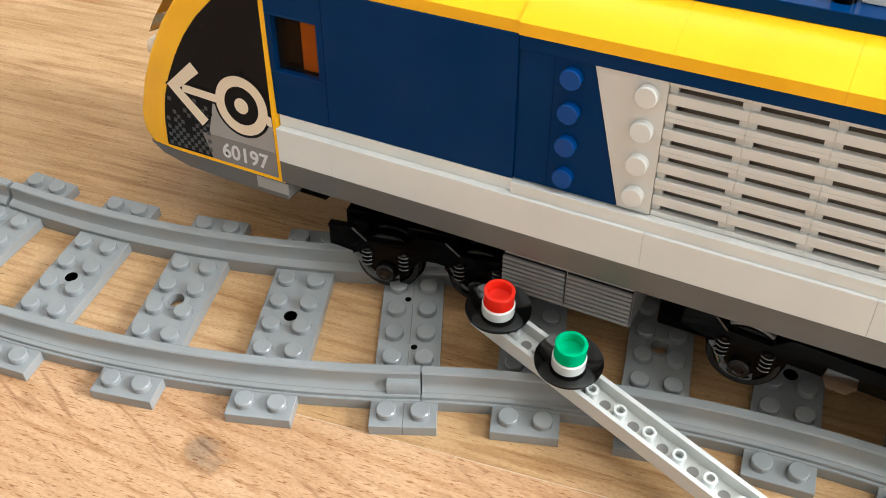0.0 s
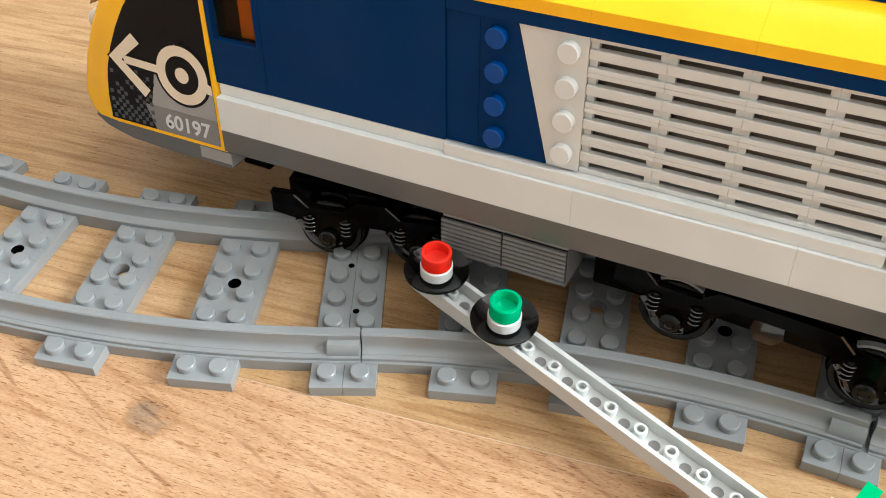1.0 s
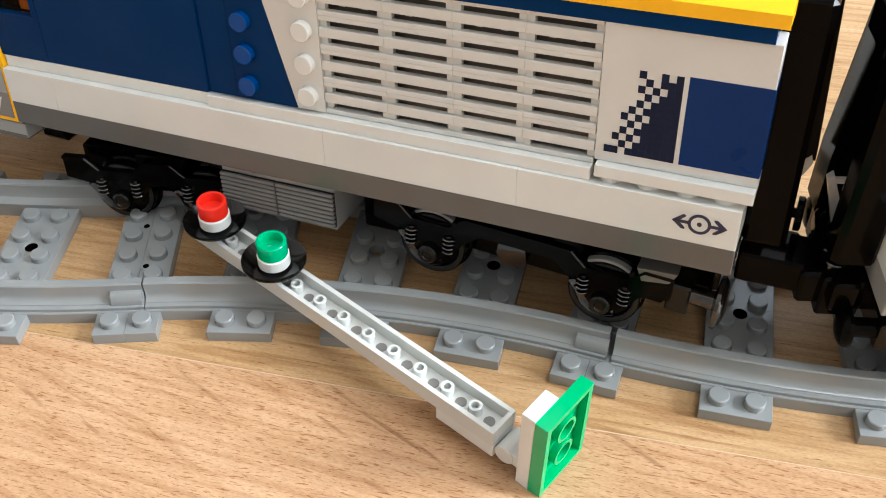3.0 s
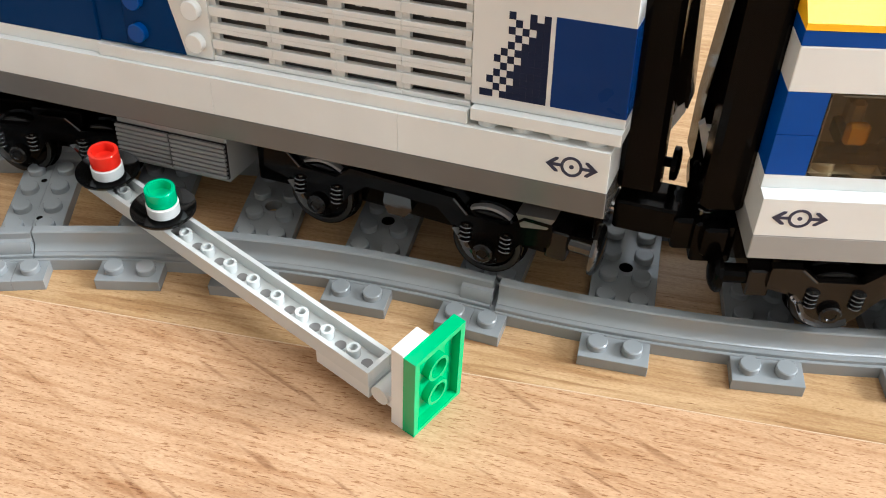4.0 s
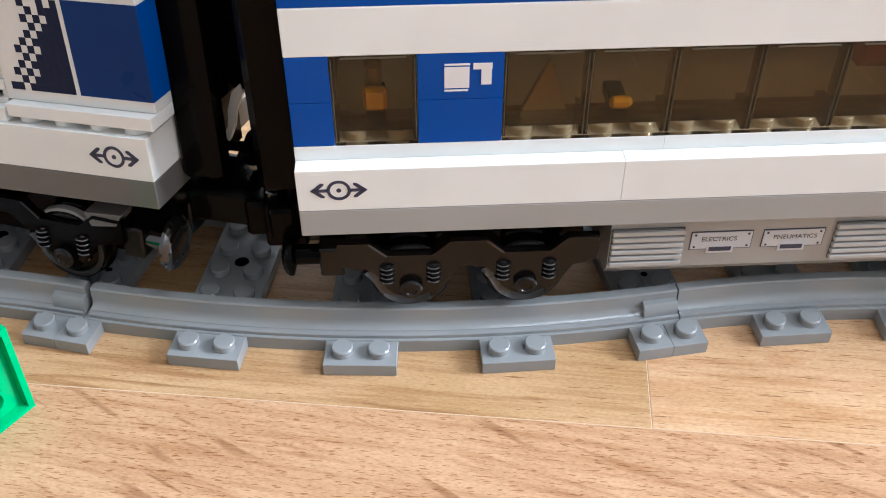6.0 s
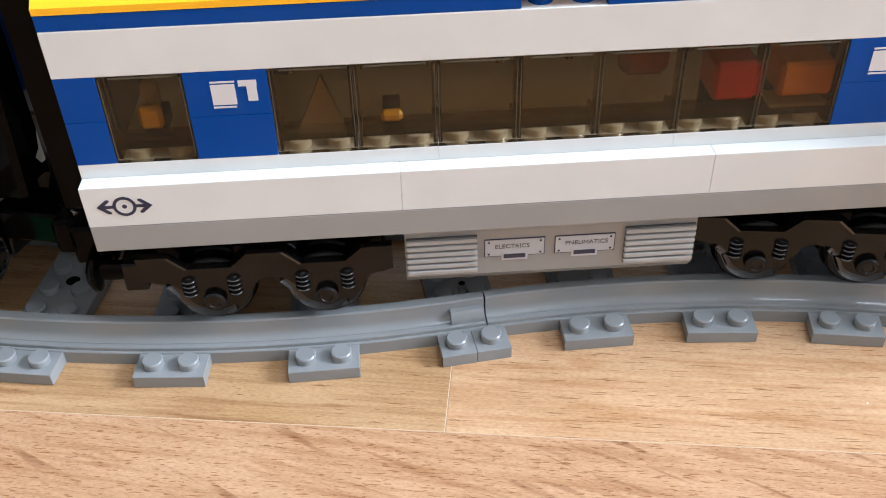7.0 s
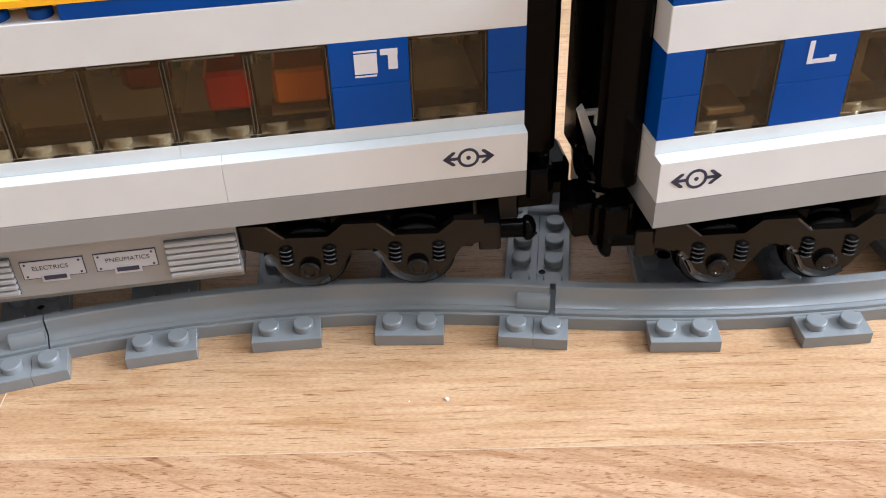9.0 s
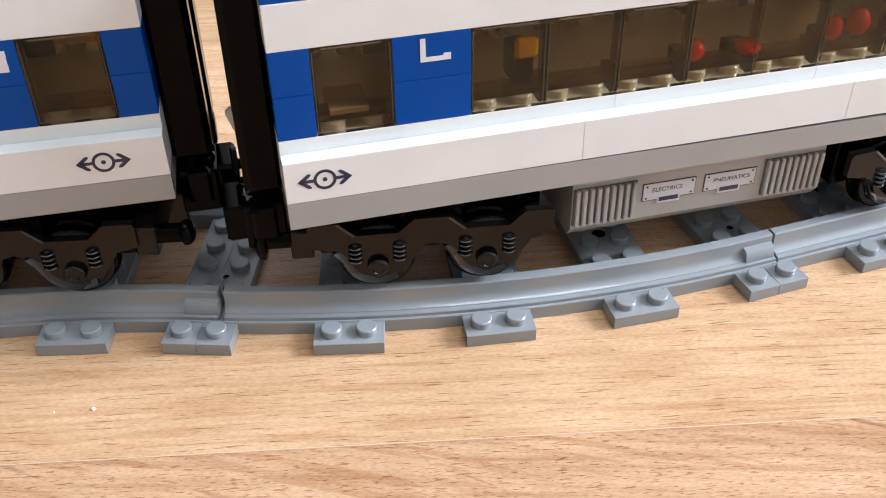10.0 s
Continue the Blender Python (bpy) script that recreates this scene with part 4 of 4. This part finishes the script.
CROSS = (0, 0.5, 1.6, 4, 9, 16, 24, 32, 39, 44, 46.4, 47.5, 48)
cab = shell(NOSE, CROSS, YELLOW, "cab", "rounded yellow cab nose")
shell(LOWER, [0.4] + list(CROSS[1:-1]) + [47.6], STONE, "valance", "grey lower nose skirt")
bm = bmesh.new()
prism(bm, [(-232.4, 32.0), (-229.6, 36.6), (-223.8, 44.4), (-215.2, 52.4), (-212, 50), (-221, 42), (-228, 34)], "y", 3.6, 44.4)
part("windscreen", bm, SMOKE, loco, "smoked windscreen in the nose")
for y in (7.0, 41.0):
    bm = bmesh.new()
    lathe(bm, (-231.0, y, 26.4), "x", [(2.6, 0), (2.6, -3.9), (2.2, -4.5), (1.4, -4.8)], 20)
    part("headlight", bm, CREAM, loco, "small pale amber headlight")
part("nose_step", bx(-200.5, -190.2, 0.2, 6, -4.9, -0.6, c=0.2), GREY, loco)


def printed(bm, mat, name, label=""):
    for v in bm.verts:
        v.co = Vector(lean(*v.co))
    return part(name, bm, mat, cab, label, smooth=0)


def print_on(outline, y, mat, name, label=""):
    bm = bmesh.new()
    prism(bm, outline, "y", y - 0.03, y + 0.03)
    bmesh.ops.triangulate(bm, faces=bm.faces)
    return printed(bm, mat, name, label)


def band(z0, z1, left, right, y, mat, name, label=""):
    """A printed field between two edges, in thin level strips so that it follows the leaning side."""
    bm = bmesh.new()
    n = max(1, int((z1 - z0) / 3))
    for i in range(n):
        a, b = z0 + (z1 - z0) * i / n, z0 + (z1 - z0) * (i + 1) / n
        prism(bm, [(left(a), a), (right(a), a), (right(b), b), (left(b), b)], "y", y - 0.03, y + 0.03)
    bmesh.ops.remove_doubles(bm, verts=bm.verts, dist=0.001)
    return printed(bm, mat, name, label)


def left_edge(z):
    rows = [(1.0, -229.6), (8, -229.6), (15.4, -228.4), (22, -226.0), (28.3, -222.9), (34, -219.5), (40.1, -214.8), (46.6, -208.0), (52, -201), (56, -196)]
    for (z0, x0), (z1, x1) in zip(rows, rows[1:]):
        if z <= z1:
            return x0 + (x1 - x0) * (z - z0) / (z1 - z0)
    return rows[-1][1]


def right_edge(z):
    return -192.8 - 2.0 * min(1, max(0, z) / 50)


band(1.0, 56, left_edge, right_edge, -0.05, NIGHT, "print_ground", "black printed field on the cab side")
band(1.05, 8.2, lambda z: -214 - 0.4 * (z - 1), right_edge, -0.1, ASH, "print_band")
band(8.25, 18.0, lambda z: -214.5 + 0.25 * (z - 8), right_edge, -0.1, STEEL_PRINT, "print_band")
rng = random.Random(4)
pale, dark = bmesh.new(), bmesh.new()
for i in range(16):
    for j in range(13):
        x, z = -228.6 + i * 1.22, 1.6 + j * 1.22
        if (i + j) % 2 or x < left_edge(z) + 0.5:
            continue
        if x < -214.8 and rng.random() < 1.05 - 0.055 * j:
            quadbox(pale, x, x + 1.12, -0.17, -0.12, z, z + 1.12, 0.01)
        elif x >= -214.8 and rng.random() < 0.75 - 0.16 * (i - 11) - 0.05 * j:
            quadbox(dark, x, x + 1.22, -0.17, -0.12, z, z + 1.22, 0.01)
printed(pale, DIM, "checker_print", "grey printed squares fading upwards")
printed(dark, NIGHT, "checker_print", "black printed squares fading out")
EYE_X, EYE_Z = -202.6, 19.3


def disc(r0, r1, y, mat, name):
    bm = bmesh.new()
    n = 40
    for i in range(n):
        a, b = 2 * math.pi * i / n, 2 * math.pi * (i + 1) / n
        q = [(r0, a), (r1, a), (r1, b), (r0, b)] if r0 else [(r1, a), (r1, b), (0, 0)]
        prism(bm, [(EYE_X + r * math.cos(t), EYE_Z + r * math.sin(t)) for r, t in q], "y", y - 0.03, y + 0.03)
    bmesh.ops.remove_doubles(bm, verts=bm.verts, dist=0.0005)
    printed(bm, mat, name)


def arrow(g, y, mat, name):
    print_on([(EYE_X - 7.5, EYE_Z - 1.0 - g), (EYE_X - 7.5, EYE_Z + 1.2 + g), (EYE_X - 19, EYE_Z + 1.7 + g), (EYE_X - 19, EYE_Z - 0.5 - g)], y, mat, name)
    print_on([(-226.6 - g, 19.9), (-217.8, 27.8 + g), (-215.4 + g, 25.4), (-222.4, 19.7)], y, mat, name)
    print_on([(-226.6 - g, 19.9), (-222.4, 19.7), (-214.0 + g, 12.6), (-216.2, 10.2 - g)], y, mat, name)


arrow(0.7, -0.2, NIGHT, "arrow_edge")
disc(0, 8.9, -0.22, NIGHT, "ring_edge")
arrow(0, -0.3, CREAM, "arrow")
disc(5.3, 8.1, -0.32, CREAM, "ring")
disc(0, 2.15, -0.32, CREAM, "ring_centre")
print_on([(EYE_X + 7.6, EYE_Z - 3.4), (EYE_X + 7.6, EYE_Z - 0.6), (-193.6, EYE_Z - 1.0), (-193.4, EYE_Z - 3.6)], -0.3, CREAM, "arrow")
writing("60197", 5.95, LABEL, cab, mm(-210.6, -0.08, 2.7, 87.1), "number", "pale printed number", 0.02)


# ---- fallen signal ----
sig = thing("toy_signal", mm(90.5, -70.4, 11.5, 0, -2.2, 137.25), "fallen grey toy signal with red and green lamps across the rail", "toy signal")
# local x runs from the foot to the lamps; z up
bm = bmesh.new()
prism(bm, [(-4, -4.6), (4, -4.6), (4, 0), (2.9, 0), (2.9, -3.4), (-2.9, -3.4), (-2.9, 0), (-4, 0)], "x", 0, 98.5)
mast = part("mast", bm, BEAM, sig, "light grey beam with its hollow side up")
for x in (0.02, 97.35):
    part("mast_end", bx(x, x + 1.1, -2.88, 2.88, -3.38, -0.02, c=0.05), PALE, mast)
for k in range(11):
    bm = bmesh.new()
    lathe(bm, (8 + 8 * k, 0, 0), "z", [(1.6, -3.5), (1.6, -1.0), (1.5, -0.9), (0.95, -0.9), (0.9, -3.0)], 16, False, True)
    part("pin", bm, BEAM, mast)
    # Flat dark discs stand in for shaded openings between the pins.
    part("hole", (lambda b: (lathe(b, (4 + 8 * k, 0, 0), "z", [(1.35, -3.45), (1.35, -3.3)], 16), b)[1])(bmesh.new()), ASH, mast, "flat dark disc in place of an opening")
bm = bmesh.new()
quadbox(bm, 0, 16, -3.9, 3.9, -8.6, -4.62, 0.15)
lathe(bm, (-2.6, 0, -6.0), "y", [(2.4, -3.4), (2.4, 3.4)], 16)
quadbox(bm, -6.45, -2.4, -3.0, 3.0, -8.0, -4.2, 0.2)
part("hinge", bm, PALE, sig)
part("foot_brick", bx(-9.8, -6.5, -4, 4, -11.2, 13.2, c=0.15), WHITE, sig, "white plate behind the green one")
bm = holed((-12, 4), (-10.6, 2.6), (-11.2, 12.8), (-9.8, 11.4), 9.85, 13)
for v in bm.verts:
    v.co = (-v.co.y, v.co.x, v.co.z)
foot = part("foot_plate", bm, GREEN, sig, "green plate standing on edge, hollow side out")
part("web", bx(-11, -9.86, -10.58, 2.58, -9.78, 11.38, c=0.05), GREEN, foot)
for z in (-3.2, 4.8):
    bm = bmesh.new()
    lathe(bm, (-11, -4, z), "x", [(3.25, 0.2), (3.25, -1.8), (2.4, -1.8), (2.4, -0.1)], 24, False, True)
    part("tube", bm, GREEN, foot)
for x, mat, label in ((71.5, CLEAR_GREEN, "clear green lamp"), (93.5, CLEAR_RED, "clear red lamp")):
    bm = bmesh.new()
    lathe(bm, (x, 0, 0), "z", [(1.5, -0.3), (4.0, 0.1), (7.0, 1.2), (8.0, 2.3), (8.0, 2.8), (6.8, 1.9), (4.0, 0.9), (2.0, 0.8)], 36)
    part("lamp_shield", bm, DISH, sig, "round black dish")
    bm = bmesh.new()
    lathe(bm, (x, 0, 0), "z", [(2.8, 0.85), (4.0, 1.6), (4.0, 4.4), (3.7, 4.6)], 28)
    part("lamp_base", bm, WHITE, sig, "white round plate")
    bm = bmesh.new()
    lathe(bm, (x, 0, 0), "z", [(3.3, 4.65), (3.75, 4.9), (3.75, 8.7), (3.55, 8.95), (2.9, 8.95), (2.75, 8.7), (2.75, 6.4), (0.6, 6.2)], 28)
    part("lamp", bm, mat, sig, label)


# ---- room ----
def wall(name, x0, x1, y0, y1, z0, z1, mat=PLASTER):
    ob = new(name, finish(bx(x0, x1, y0, y1, z0, z1, c=1), name, mat))
    return tagged(ob, "plain pale plaster surface of the room", "wall", kind="structure")


wall("wall_west", -1700, -1600, -1760, 1500, 0, 2400)
for y0, y1, z0, z1 in ((-1660, -1280, 0, 2400), (-180, 1400, 0, 2400), (-1280, -180, 0, 1130), (-1280, -180, 2230, 2400)):
    wall("wall_east", 3170, 3270, y0, y1, z0, z1)
wall("wall_south", -1600, 3270, -1760, -1660, 0, 2400)
for x0, x1, z0, z1 in ((-1600, -700, 0, 2400), (1300, 3270, 0, 2400), (-700, 1300, 0, 1350), (-700, 1300, 2150, 2400)):
    wall("wall_north", x0, x1, 1400, 1500, z0, z1)
for x0, x1, y0, y1 in ((-1700, 480, -1760, 1500), (1320, 3270, -1760, 1500), (480, 1320, -1760, -720), (480, 1320, 120, 1500)):
    wall("ceiling", x0, x1, y0, y1, 2400, 2480, CHALK)

floor = new("floor", finish(bx(-1700, 3270, -1760, 1500, -30, -8, c=1), "floor", OAK_MID))
tagged(floor, "oak laminate floor of long planks", "floor", kind="structure")
PW, PL = 190.0, 1200.0
ANG = -15.6
org = Matrix.Translation((0.2338, -0.0993, 0)) @ pose(0, 0, 0, 0, 0, ANG)


def plank_mesh(mat):
    bm = bmesh.new()
    quadbox(bm, 0.03, PL - 0.03, 0.03, PW - 0.03, -8, 0, 0.13)
    for f in bm.faces:
        f.material_index = 0 if len(f.verts) == 4 and f.calc_area() > 2000 else 1
    return finish(bm, "plank", [mat, EDGE], 0)


ROOM = (-1.6, 3.17, -1.66, 1.4)
PLANKS = [plank_mesh(m) for m in (OAK_WARM, OAK_PALE, OAK_MID)]
for row in range(-12, 11):
    first = {0: 0.0, -1: -PL * 0.62}.get(row, -PL * ((row * 0.37) % 1.0))
    for k in range(-3, 5):
        x = first + k * PL
        if row == 0:
            which = 1 if k >= 0 else 2
        elif row == -1:
            which = 0
        else:
            which = (row * 2 + k) % 3
        m = org @ mm(x, row * PW, 0)
        corners = [m @ Vector((a * PL * U, b * PW * U, 0)) for a in (0, 1) for b in (0, 1)]
        inside = [ROOM[0] < c.x < ROOM[1] and ROOM[2] < c.y < ROOM[3] for c in corners]
        if all(inside):
            shared("plank", PLANKS[which], floor, m)
        elif any(inside) or max(c.x for c in corners) > ROOM[0] and min(c.x for c in corners) < ROOM[1] and max(c.y for c in corners) > ROOM[2] and min(c.y for c in corners) < ROOM[3]:
            # planks at the walls are sawn off
            bm = bmesh.new()
            bm.from_mesh(PLANKS[which])
            back = m.inverted()
            for co, no in (((ROOM[0], 0, 0), (-1, 0, 0)), ((ROOM[1], 0, 0), (1, 0, 0)), ((0, ROOM[2], 0), (0, -1, 0)), ((0, ROOM[3], 0), (0, 1, 0))):
                bmesh.ops.bisect_plane(bm, geom=bm.verts[:] + bm.edges[:] + bm.faces[:], plane_co=back @ Vector(co), plane_no=back.to_3x3() @ Vector(no), clear_outer=True)
            if len(bm.faces) > 2:
                me = PLANKS[which].copy()
                bm.to_mesh(me)
                shared("plank", me, floor, m)
            bm.free()


# ---- crumbs on the floor ----
CRUMB = plastic("white_crumb", (0.85, 0.84, 0.82), 0.6)
for k, (x, y, r) in enumerate(((332, -112.2, 0.5), (324, -110.2, 0.22))):
    bm = bmesh.new()
    lathe(bm, (0, 0, 0), "z", [(r * 0.5, 0.0), (r, r * 0.35), (r * 0.8, r * 0.9), (r * 0.3, r * 1.1)], 7)
    ob = new("crumb", finish(bm, "crumb", CRUMB))
    ob.matrix_world = mm(x, y, 0, 0, 0, 40 * k)
    tagged(ob, "tiny white crumb lying on the oak floor", "crumb", "crumbs on the floor")
# Small white bit stands in for a scratch on the rail.
bm = bmesh.new()
lathe(bm, (0, 0, 0), "z", [(0.3, 0.0), (0.55, 0.08), (0.45, 0.2), (0.2, 0.26)], 7)
ob = new("crumb", finish(bm, "crumb", CRUMB))
ob.matrix_world = mm(335.0, -85.1, 4.55) @ Matrix.Diagonal((1.6, 0.7, 1.0, 1.0))
tagged(ob, "tiny white bit in place of a scratch on the grey rail", "crumb", "crumbs on the floor")
